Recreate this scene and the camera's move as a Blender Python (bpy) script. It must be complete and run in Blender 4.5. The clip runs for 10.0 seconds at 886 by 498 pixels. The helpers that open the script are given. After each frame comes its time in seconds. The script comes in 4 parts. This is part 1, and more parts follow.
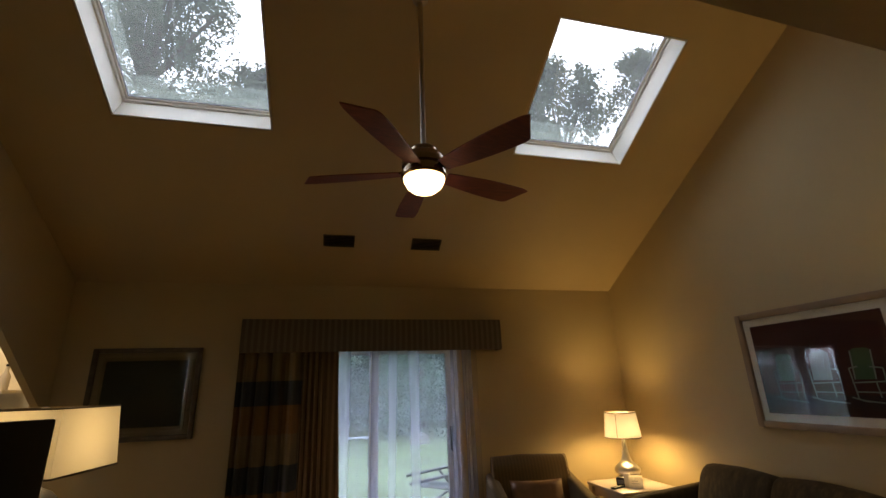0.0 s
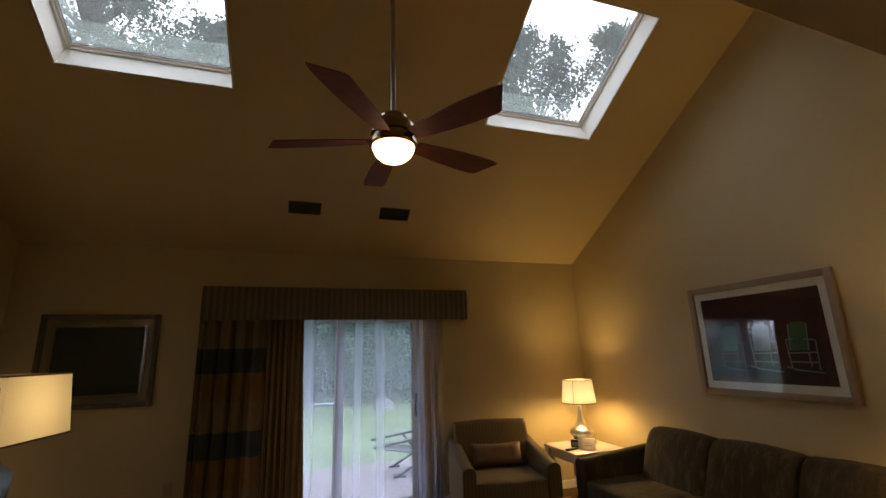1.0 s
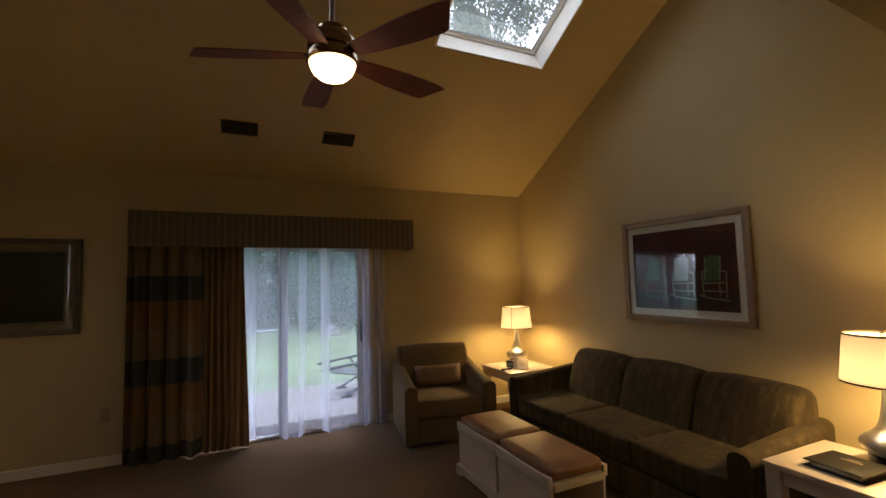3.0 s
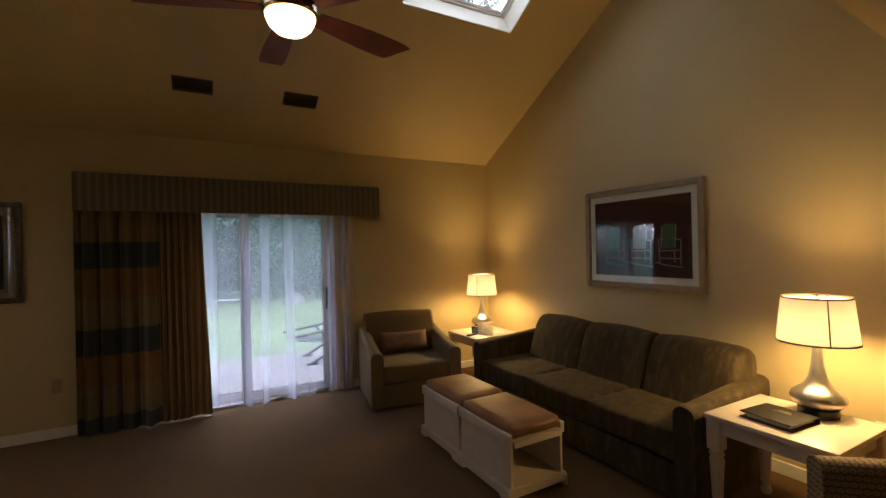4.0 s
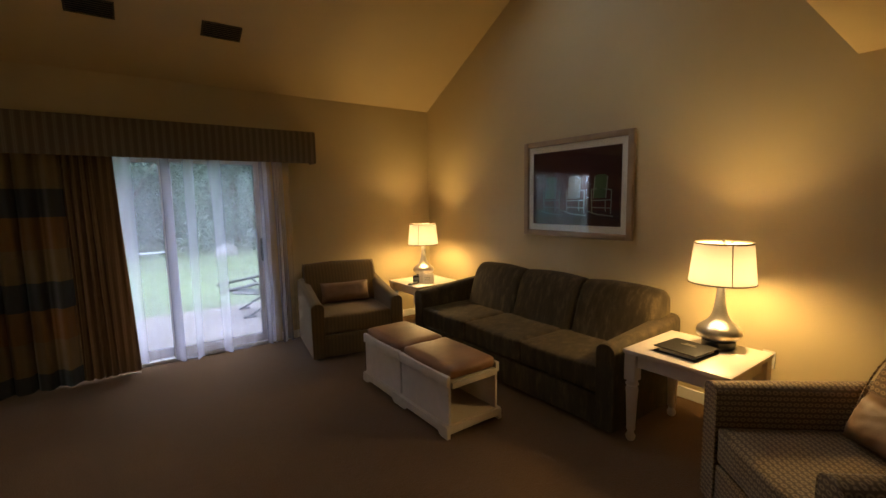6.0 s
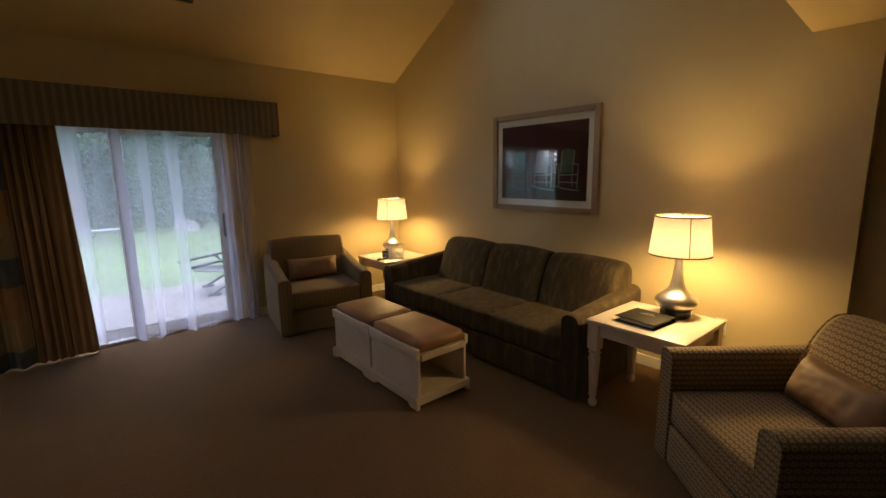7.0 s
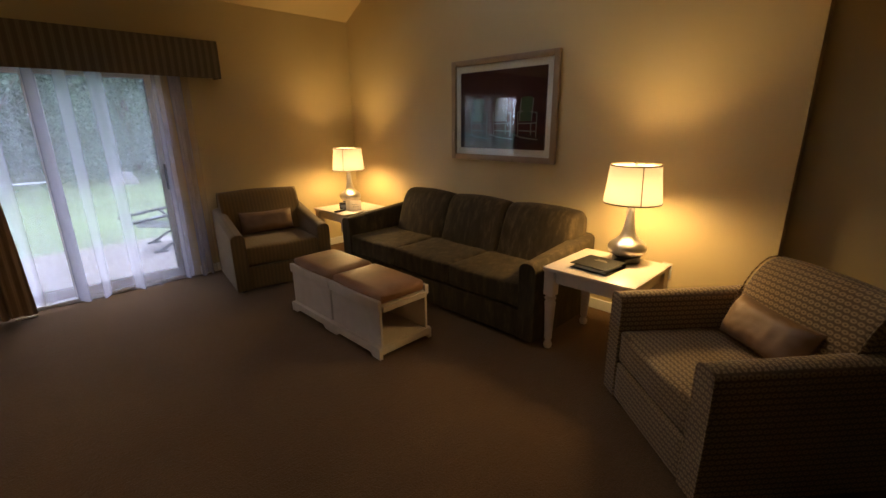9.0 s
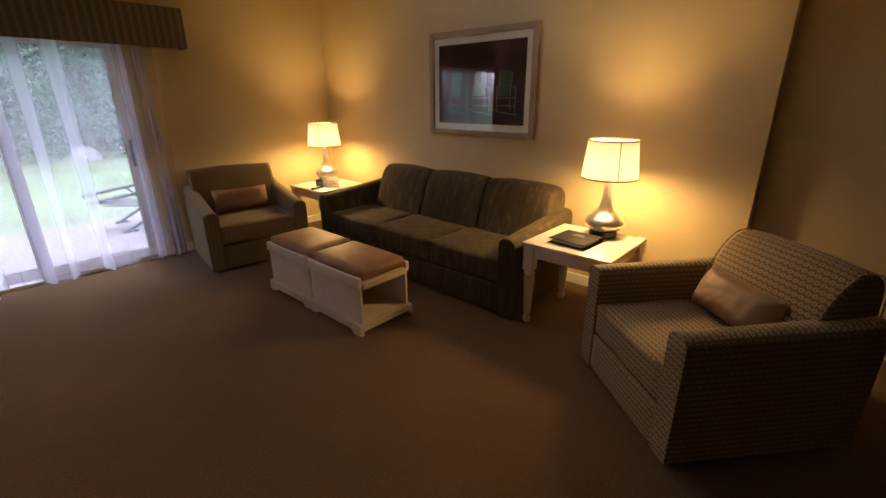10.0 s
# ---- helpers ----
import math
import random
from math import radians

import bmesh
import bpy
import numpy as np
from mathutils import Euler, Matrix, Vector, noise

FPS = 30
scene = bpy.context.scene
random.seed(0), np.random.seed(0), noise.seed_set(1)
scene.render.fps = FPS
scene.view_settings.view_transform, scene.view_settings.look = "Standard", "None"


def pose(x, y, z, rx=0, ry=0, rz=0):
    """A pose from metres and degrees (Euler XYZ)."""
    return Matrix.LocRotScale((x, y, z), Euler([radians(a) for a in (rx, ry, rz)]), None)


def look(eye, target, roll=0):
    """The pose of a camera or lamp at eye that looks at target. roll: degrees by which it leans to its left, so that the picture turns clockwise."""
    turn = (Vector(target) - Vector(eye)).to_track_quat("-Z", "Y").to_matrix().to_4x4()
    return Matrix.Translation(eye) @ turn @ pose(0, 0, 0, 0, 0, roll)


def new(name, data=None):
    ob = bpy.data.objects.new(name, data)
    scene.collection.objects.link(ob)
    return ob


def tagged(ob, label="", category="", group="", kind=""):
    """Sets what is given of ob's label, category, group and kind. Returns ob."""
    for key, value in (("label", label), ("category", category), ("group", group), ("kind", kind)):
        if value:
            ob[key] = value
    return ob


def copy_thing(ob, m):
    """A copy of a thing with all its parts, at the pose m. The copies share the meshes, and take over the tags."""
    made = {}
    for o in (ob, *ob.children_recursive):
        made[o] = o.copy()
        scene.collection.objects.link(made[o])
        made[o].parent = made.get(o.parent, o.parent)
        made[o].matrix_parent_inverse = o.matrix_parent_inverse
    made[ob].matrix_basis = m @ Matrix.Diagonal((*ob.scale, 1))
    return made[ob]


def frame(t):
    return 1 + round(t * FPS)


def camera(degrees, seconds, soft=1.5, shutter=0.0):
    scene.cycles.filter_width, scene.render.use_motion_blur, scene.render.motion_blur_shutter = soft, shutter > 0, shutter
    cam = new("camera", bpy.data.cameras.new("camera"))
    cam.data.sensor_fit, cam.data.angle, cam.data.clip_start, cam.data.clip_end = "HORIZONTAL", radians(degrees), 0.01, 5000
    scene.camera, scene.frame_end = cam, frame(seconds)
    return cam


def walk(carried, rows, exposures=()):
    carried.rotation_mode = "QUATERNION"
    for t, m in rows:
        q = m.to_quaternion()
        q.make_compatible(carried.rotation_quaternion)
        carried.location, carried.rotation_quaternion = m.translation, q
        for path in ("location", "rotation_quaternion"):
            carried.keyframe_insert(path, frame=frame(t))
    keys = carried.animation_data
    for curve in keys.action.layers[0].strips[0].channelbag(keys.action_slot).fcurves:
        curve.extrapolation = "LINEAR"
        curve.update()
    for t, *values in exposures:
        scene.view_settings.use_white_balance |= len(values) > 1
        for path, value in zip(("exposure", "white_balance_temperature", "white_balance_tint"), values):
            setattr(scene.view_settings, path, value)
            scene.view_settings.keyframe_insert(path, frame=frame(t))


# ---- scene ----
cam = camera(90.7, 10.0)

PATH = [
    (0, (-3.476, -4.947, 1.58), (-3.004, -3.098, 2.18), -2.0),
    (0.5, (-3.479, -4.95, 1.579), (-2.933, -3.103, 2.117), -1.9),
    (1, (-3.471, -4.947, 1.585), (-2.856, -3.102, 2.049), -1.7),
    (1.5, (-3.463, -4.944, 1.592), (-2.787, -3.102, 1.983), -1.6),
    (2, (-3.458, -4.943, 1.59), (-2.731, -3.107, 1.905), -1.6),
    (2.5, (-3.437, -4.945, 1.59), (-2.661, -3.115, 1.817), -1.5),
    (4, (-3.399, -4.95, 1.558), (-2.438, -3.196, 1.563), -1.2),
    (4.5, (-3.385, -4.948, 1.555), (-2.363, -3.23, 1.495), -1.2),
    (5, (-3.379, -4.953, 1.552), (-2.304, -3.27, 1.431), -1.0),
    (5.5, (-3.377, -4.95, 1.549), (-2.256, -3.303, 1.377), -1.0),
    (7, (-3.36, -4.957, 1.538), (-2.097, -3.444, 1.2), -0.8),
    (7.5, (-3.366, -4.948, 1.533), (-2.06, -3.485, 1.142), -0.7),
    (8, (-3.362, -4.944, 1.536), (-2.03, -3.519, 1.094), -0.7),
    (8.5, (-3.357, -4.946, 1.537), (-2.009, -3.556, 1.037), -0.6),
    (9, (-3.348, -4.944, 1.535), (-1.986, -3.59, 0.977), -0.6),
    (9.5, (-3.348, -4.94, 1.53), (-1.964, -3.633, 0.916), -0.4),
    (10, (-3.354, -4.938, 1.525), (-1.948, -3.675, 0.869), -0.3),
]
walk(cam, [(t, look(eye, target, roll)) for t, eye, target, roll in PATH],
     [(0, 0.24, 6650, 13), (2.5, 0.27, 6650, 14), (4.5, 0.57, 6650, 14), (7.5, 0.57, 6650, 14), (9.0, 0.62, 6750, 17), (10.0, 1.02, 6900, 22)])

# ---- world, sun and lamps ----
world = bpy.data.worlds.new("world")
scene.world = world
world.use_nodes = True
wn, wl = world.node_tree.nodes, world.node_tree.links
sky = wn.new("ShaderNodeTexSky")
sky.sky_type = "NISHITA"
sky.sun_disc = False
sky.sun_elevation, sky.sun_rotation = radians(55), radians(20)
sky.dust_density, sky.air_density = 3.0, 1.0
cloud = wn.new("ShaderNodeMix")
cloud.data_type = "RGBA"
cloud.inputs["Factor"].default_value = 0.8
cloud.inputs["B"].default_value = (19.0, 20.8, 26.5, 1)
wl.new(sky.outputs[0], cloud.inputs["A"])
wl.new(cloud.outputs["Result"], wn["Background"].inputs[0])
wn["Background"].inputs[1].default_value = 0.285
sun = new("sun", bpy.data.lights.new("sun", "SUN"))
sun.data.energy, sun.data.angle, sun.data.color = 0.7, radians(40), (0.95, 0.97, 1.0)
sun.matrix_world = look((3, 8, 12), (0, 0, 0))

WARM = (1.0, 0.675, 0.255)


def bulb(name, place, watts, radius=0.03, color=WARM):
    ob = new(name, bpy.data.lights.new(name, "POINT"))
    ob.data.energy, ob.data.shadow_soft_size, ob.data.color = watts, radius, color
    ob.location = place
    return ob


NEAR_LAMP, FAR_LAMP, DESK_LAMP = (-0.42, -3.81), (-0.45, -0.52), (-4.645, -2.635)
bulb("bulb_light", (*NEAR_LAMP, 1.06), 27, 0.085)
bulb("bulb_light", (*FAR_LAMP, 1.06), 26.5, 0.085)
bulb("bulb_light", (*DESK_LAMP, 1.42), 2.6, 0.05)

# ---- materials ----


class Nodes:
    """A material with its Principled shader and short ways to add nodes."""

    def __init__(self, name, rough=0.6, metal=0.0, spec=0.4):
        self.mat = bpy.data.materials.new(name)
        self.mat.use_nodes = True
        self.n, self.l = self.mat.node_tree.nodes, self.mat.node_tree.links
        self.b = self.n["Principled BSDF"]
        self.b.inputs["Roughness"].default_value = rough
        self.b.inputs["Metallic"].default_value = metal
        self.b.inputs["Specular IOR Level"].default_value = spec

    def add(self, kind, **values):
        node = self.n.new(kind)
        for key, value in values.items():
            node.inputs[key.replace("_", " ")].default_value = value
        return node

    def coords(self, scale=(1, 1, 1), source="Object", turn=(0, 0, 0)):
        tc = self.n.new("ShaderNodeTexCoord")
        mp = self.add("ShaderNodeMapping", Scale=scale, Rotation=turn)
        self.l.new(tc.outputs[source], mp.inputs[0])
        return mp.outputs[0]

    def noise(self, scale, detail=4, vec=None, rough=0.5):
        node = self.add("ShaderNodeTexNoise", Scale=scale, Detail=detail, Roughness=rough)
        self.l.new(vec or self.coords(), node.inputs["Vector"])
        return node.outputs["Fac"]

    def ramp(self, fac, stops):
        node = self.n.new("ShaderNodeValToRGB")
        e = node.color_ramp.elements
        while len(e) < len(stops):
            e.new(0.5)
        for k, (p, c) in enumerate(stops):
            e[k].position, e[k].color = p, (*c, 1) if len(c) == 3 else c
        self.l.new(fac, node.inputs[0])
        return node.outputs[0]

    def mix(self, a, b, fac, mode="MIX"):
        node = self.n.new("ShaderNodeMix")
        node.data_type, node.blend_type = "RGBA", mode
        for sock, v in (("A", a), ("B", b), ("Factor", fac)):
            if isinstance(v, bpy.types.NodeSocket):
                self.l.new(v, node.inputs[sock])
            else:
                node.inputs[sock].default_value = v if sock == "Factor" else (*v, 1)
        return node.outputs["Result"]

    def math(self, op, a, b=0.0):
        node = self.n.new("ShaderNodeMath")
        node.operation = op
        for i, v in enumerate((a, b)):
            if isinstance(v, bpy.types.NodeSocket):
                self.l.new(v, node.inputs[i])
            else:
                node.inputs[i].default_value = v
        return node.outputs[0]

    def color(self, sock):
        if isinstance(sock, bpy.types.NodeSocket):
            self.l.new(sock, self.b.inputs["Base Color"])
        else:
            self.b.inputs["Base Color"].default_value = (*sock, 1)
        return self

    def bump(self, sock, strength=0.2, distance=0.005):
        node = self.add("ShaderNodeBump", Strength=strength, Distance=distance)
        self.l.new(sock, node.inputs["Height"])
        self.l.new(node.outputs[0], self.b.inputs["Normal"])
        return self


def shade(c, f):
    return tuple(min(1.0, v * f) for v in c)


def plain(name, c, rough=0.5, metal=0.0, var=0.15, scale=6.0, grain=60.0, bump=0.08, spec=0.4):
    """Paint, wood or metal with stains at a large scale and grain at a small one."""
    m = Nodes(name, rough, metal, spec)
    big, small = m.noise(scale, 5), m.noise(grain, 3)
    a = m.ramp(big, [(0.3, shade(c, 1 - var)), (0.7, shade(c, 1 + var * 0.5))])
    m.color(m.mix(a, shade(c, 1 - var), m.math("MULTIPLY", small, 0.5)))
    m.bump(small, bump, 0.002)
    return m.mat


def wall_paint(name, c):
    m = Nodes(name, 0.62, 0.0, 0.3)
    big = m.noise(1.1, 4)
    a = m.ramp(big, [(0.3, shade(c, 0.94)), (0.7, shade(c, 1.04))])
    fine = m.noise(140, 4, rough=0.7)
    m.color(a).bump(fine, 0.12, 0.002)
    return m.mat


WALL = wall_paint("wall_paint", (0.535, 0.426, 0.236))
CEILING = wall_paint("ceiling_paint", (0.55, 0.418, 0.22))
TRIM = plain("white_trim_paint", (0.78, 0.75, 0.68), 0.4, var=0.06)
WELL = plain("white_shaft_paint", (0.84, 0.79, 0.70), 0.5, var=0.04)
VINYL = plain("white_vinyl", (0.80, 0.81, 0.84), 0.35, var=0.04)
WHITE_WOOD = plain("antique_white_paint", (0.64, 0.55, 0.46), 0.38, var=0.1, scale=9)
BLACK = plain("black_plastic", (0.012, 0.012, 0.013), 0.3, var=0.2)
DARK_METAL = plain("bronze_metal", (0.36, 0.27, 0.18), 0.22, 0.95, var=0.2)
NICKEL = plain("brushed_nickel", (0.55, 0.50, 0.44), 0.28, 1.0, var=0.15)
SILVER = plain("silver_leaf", (0.70, 0.65, 0.57), 0.30, 0.92, var=0.2, scale=12)
STEEL = plain("grey_steel", (0.35, 0.36, 0.38), 0.4, 0.8)
ALMOND = plain("almond_plastic", (0.40, 0.31, 0.20), 0.4, var=0.05)
VENT_PAINT = plain("brown_vent_paint", (0.10, 0.08, 0.05), 0.5)


def carpet():
    m = Nodes("carpet", 0.95, 0.0, 0.1)
    c = (0.132, 0.071, 0.0275)
    big = m.ramp(m.noise(1.6, 5), [(0.3, shade(c, 0.74)), (0.7, shade(c, 1.18))])
    loops = m.add("ShaderNodeTexVoronoi", Scale=140)
    m.l.new(m.coords(), loops.inputs["Vector"])
    ribs = m.noise(22, 2, m.coords((0.35, 6, 1)))
    col = m.mix(big, shade(c, 0.55), m.math("MULTIPLY", loops.outputs["Distance"], 0.8))
    col = m.mix(col, shade(c, 1.35), m.math("MULTIPLY", ribs, 0.35))
    m.color(col).bump(m.math("ADD", loops.outputs["Distance"], ribs), 0.5, 0.006)
    m.b.inputs["Sheen Weight"].default_value = 0.15
    return m.mat


def streaked_fabric():
    m = Nodes("streaked_chenille", 0.85, 0.0, 0.25)
    c = (0.064, 0.044, 0.021)
    streak = m.noise(4.0, 6, m.coords((5.0, 3.0, 1.1), turn=(0.25, 0.35, 0.2)), 0.7)
    col = m.ramp(streak, [(0.34, shade(c, 0.5)), (0.52, shade(c, 0.92)), (0.68, shade(c, 1.95))])
    weave = m.noise(180, 2, m.coords((1, 1, 0.5)))
    col = m.mix(col, shade(c, 0.6), m.math("MULTIPLY", weave, 0.5))
    m.color(col).bump(m.math("ADD", weave, streak), 0.3, 0.004)
    m.b.inputs["Sheen Weight"].default_value = 0.1
    m.b.inputs["Sheen Tint"].default_value = (0.9, 0.75, 0.45, 1)
    return m.mat


def striped_fabric():
    m = Nodes("olive_stripe_fabric", 0.88, 0.0, 0.2)
    c = (0.158, 0.102, 0.041)
    wave = m.add("ShaderNodeTexWave", Scale=9.0, Distortion=0.6, Detail=2.0)
    m.l.new(m.coords(), wave.inputs["Vector"])
    col = m.ramp(wave.outputs["Fac"], [(0.3, shade(c, 0.88)), (0.7, shade(c, 1.06))])
    weave = m.noise(160, 2)
    m.color(m.mix(col, shade(c, 0.6), m.math("MULTIPLY", weave, 0.5))).bump(weave, 0.3, 0.003)
    m.b.inputs["Sheen Weight"].default_value = 0.2
    return m.mat


def lattice_fabric():
    """Woven ovals in offset rows, pale on olive brown, mapped by the face's own direction."""
    m = Nodes("woven_oval_fabric", 0.85, 0.0, 0.25)
    dark, pale = (0.125, 0.078, 0.036), (0.62, 0.43, 0.21)
    tc = m.n.new("ShaderNodeTexCoord")
    uv = m.add("ShaderNodeMapping", Scale=(1, 1, 1))
    m.l.new(tc.outputs["UV"], uv.inputs[0])
    sep = m.n.new("ShaderNodeSeparateXYZ")
    m.l.new(uv.outputs[0], sep.inputs[0])
    row = m.math("FLOOR", m.math("DIVIDE", sep.outputs[1], 0.027))
    shift = m.math("MULTIPLY", m.math("MODULO", row, 2.0), 0.5)
    u = m.math("SUBTRACT", m.math("FRACT", m.math("ADD", m.math("DIVIDE", sep.outputs[0], 0.031), shift)), 0.5)
    v = m.math("SUBTRACT", m.math("FRACT", m.math("DIVIDE", sep.outputs[1], 0.027)), 0.5)
    r = m.math("SQRT", m.math("ADD", m.math("MULTIPLY", u, u), m.math("MULTIPLY", m.math("MULTIPLY", v, v), 1.6)))
    ring = m.math("ABSOLUTE", m.math("SUBTRACT", r, 0.30))
    mask = m.ramp(ring, [(0.03, (0.72, 0.72, 0.72)), (0.23, (0.03, 0.03, 0.03))])
    weave = m.noise(190, 2)
    col = m.mix(dark, pale, mask)
    col = m.mix(col, shade(dark, 0.7), m.math("MULTIPLY", weave, 0.55))
    col = m.mix(col, shade(dark, 1.6), m.math("MULTIPLY", m.noise(2.5, 3), 0.25))
    m.color(col).bump(m.math("ADD", weave, mask), 0.35, 0.003)
    m.b.inputs["Sheen Weight"].default_value = 0.15
    return m.mat


def leather(name, c, rough=0.38, spec=0.5):
    m = Nodes(name, rough, 0.0, spec)
    cells = m.add("ShaderNodeTexVoronoi", Scale=160)
    m.l.new(m.coords(), cells.inputs["Vector"])
    col = m.ramp(m.noise(4, 5), [(0.3, shade(c, 0.75)), (0.7, shade(c, 1.2))])
    m.color(col).bump(cells.outputs["Distance"], 0.15, 0.002)
    return m.mat


def curtain_fabric():
    """Wide bands across the drop: tan, brown and slate, repeating each 0.78 m."""
    m = Nodes("banded_curtain", 0.8, 0.0, 0.3)
    sep = m.n.new("ShaderNodeSeparateXYZ")
    m.l.new(m.coords(), sep.inputs[0])
    f = m.math("FRACT", m.math("DIVIDE", m.math("ADD", sep.outputs[2], 0.03), 0.765))
    tan, brown, slate = (0.33, 0.225, 0.105), (0.34, 0.175, 0.06), (0.085, 0.088, 0.08)
    node = m.ramp(f, [(0.0, slate), (0.245, tan), (0.60, brown), (0.945, slate)])
    node.node.color_ramp.interpolation = "CONSTANT"
    weave = m.noise(150, 2, m.coords((1, 1, 3)))
    m.color(m.mix(node, (0.03, 0.025, 0.02), m.math("MULTIPLY", weave, 0.35))).bump(weave, 0.2, 0.002)
    m.b.inputs["Sheen Weight"].default_value = 0.2
    return m.mat


def stripe_cloth(name, a, b, width, axis=0):
    m = Nodes(name, 0.85, 0.0, 0.2)
    sep = m.n.new("ShaderNodeSeparateXYZ")
    m.l.new(m.coords(), sep.inputs[0])
    f = m.math("FRACT", m.math("DIVIDE", sep.outputs[axis], width))
    thin = m.math("FRACT", m.math("DIVIDE", sep.outputs[axis], width / 5))
    col = m.ramp(f, [(0.30, a), (0.42, b), (0.75, b), (0.88, a)])
    col = m.mix(col, shade(a, 0.6), m.math("MULTIPLY", m.math("GREATER_THAN", thin, 0.7), 0.35))
    weave = m.noise(150, 2)
    m.color(m.mix(col, shade(a, 0.5), m.math("MULTIPLY", weave, 0.4))).bump(weave, 0.2, 0.002)
    return m.mat


def thin_cloth(name, c, through_share, clear_share, weave_scale=400, inner=1.0, streaks=0.0):
    """Cloth that lets light through: lampshade linen or a voile curtain."""
    m = Nodes(name, 0.9, 0.0, 0.1)
    out = m.n["Material Output"]
    dif = m.add("ShaderNodeBsdfDiffuse", Color=(*c, 1))
    tra = m.add("ShaderNodeBsdfTranslucent", Color=(*shade(c, inner), 1))
    clr = m.add("ShaderNodeBsdfTransparent")
    weave = m.noise(weave_scale, 2)
    if streaks:
        fall = m.noise(4.2, 1, m.coords((1.6, 0.3, 0.02)), 0.5)
        fold = m.ramp(fall, [(0.52, (1, 1, 1)), (0.57, (1 - streaks, 1 - streaks, 1 - streaks))])
        weave = m.math("SUBTRACT", m.math("MULTIPLY", fold, m.math("ADD", m.math("MULTIPLY", weave, 0.2), 0.9)), 0.5)
    one, two = m.n.new("ShaderNodeMixShader"), m.n.new("ShaderNodeMixShader")
    one.inputs[0].default_value = through_share
    m.l.new(dif.outputs[0], one.inputs[1])
    m.l.new(tra.outputs[0], one.inputs[2])
    m.l.new(m.math("MULTIPLY", m.math("ADD", weave, 0.5), clear_share), two.inputs[0])
    m.l.new(one.outputs[0], two.inputs[1])
    m.l.new(clr.outputs[0], two.inputs[2])
    m.l.new(two.outputs[0], out.inputs[0])
    m.n.remove(m.b)
    return m.mat


def glass(name="window_glass", tint=(0.97, 0.985, 0.985), gloss=0.045, haze_share=0.0):
    m = Nodes(name, 0.05)
    clr = m.add("ShaderNodeBsdfTransparent", Color=(*tint, 1))
    glo = m.add("ShaderNodeBsdfGlossy", Color=(1, 1, 1, 1), Roughness=0.02)
    lay = m.add("ShaderNodeLayerWeight", Blend=0.5)
    steep = m.math("POWER", lay.outputs["Facing"], 5.0)
    refl = m.math("ADD", m.math("MULTIPLY", steep, 0.9), gloss)
    mx = m.n.new("ShaderNodeMixShader")
    m.l.new(refl, mx.inputs[0])
    # a pale translucent veil mixed in as haze, greying the view through the pane
    film, veil = m.n.new("ShaderNodeMixShader"), m.add("ShaderNodeBsdfTranslucent", Color=(0.8, 0.82, 0.8, 1))
    m.l.new(m.math("MULTIPLY", m.math("ADD", m.noise(3.0, 4), 0.5), haze_share), film.inputs[0])
    m.l.new(clr.outputs[0], film.inputs[1])
    m.l.new(veil.outputs[0], film.inputs[2])
    m.l.new(film.outputs[0], mx.inputs[1])
    m.l.new(glo.outputs[0], mx.inputs[2])
    m.l.new(mx.outputs[0], m.n["Material Output"].inputs[0])
    m.n.remove(m.b)
    return m.mat


def glow(name, c, strength):
    m = Nodes(name, 0.4)
    m.color(c)
    m.b.inputs["Emission Color"].default_value = (*c, 1)
    m.b.inputs["Emission Strength"].default_value = strength
    return m.mat


def foliage(name, a, b):
    m = Nodes(name, 0.8, 0.0, 0.08)
    info = m.n.new("ShaderNodeNewGeometry")
    col = m.ramp(info.outputs["Random Per Island"], [(0.0, a), (1.0, b)])
    m.color(m.mix(col, shade(a, 0.7), m.math("MULTIPLY", m.noise(0.7, 3), 0.6)))
    tra, mx = m.n.new("ShaderNodeBsdfTranslucent"), m.n.new("ShaderNodeMixShader")
    m.l.new(col, tra.inputs[0])
    mx.inputs[0].default_value = 0.45
    m.l.new(m.b.outputs[0], mx.inputs[1])
    m.l.new(tra.outputs[0], mx.inputs[2])
    m.l.new(mx.outputs[0], m.n["Material Output"].inputs[0])
    return m.mat


def wood(name, c, along=(1.0, 14.0, 14.0), rough=0.35):
    m = Nodes(name, rough, 0.0, 0.45)
    grain = m.noise(6, 6, m.coords(along), 0.65)
    col = m.ramp(grain, [(0.3, shade(c, 0.55)), (0.55, c), (0.75, shade(c, 1.4))])
    m.color(col).bump(grain, 0.08, 0.002)
    return m.mat


CARPET, SOFA_CLOTH, OLIVE_CLOTH, OVAL_CLOTH = carpet(), streaked_fabric(), striped_fabric(), lattice_fabric()
LEATHER = leather("tan_leather", (0.27, 0.13, 0.062), 0.47, 0.4)
BLACK_LEATHER = leather("black_leatherette", (0.012, 0.011, 0.010), 0.45, 0.2)
PILLOW = leather("bronze_satin", (0.215, 0.118, 0.052), 0.55)
CURTAIN = curtain_fabric()
LINING = stripe_cloth("brown_pleat_cloth", (0.20, 0.12, 0.058), (0.33, 0.205, 0.105), 0.06)
VALANCE = stripe_cloth("valance_stripe", (0.155, 0.125, 0.09), (0.235, 0.195, 0.14), 0.062)
SHEER = thin_cloth("voile", (0.78, 0.82, 1.0), 0.94, 0.755, streaks=0.25)
SHADE = thin_cloth("lampshade_linen", (0.86, 0.80, 0.77), 0.5, 0.0, inner=0.16)
DESK_SHADE = thin_cloth("cream_card_shade", (0.90, 0.86, 0.78), 0.60, 0.0, inner=0.80)
DECAL = thin_cloth("sticker_film", (0.80, 0.82, 0.90), 0.80, 0.74)
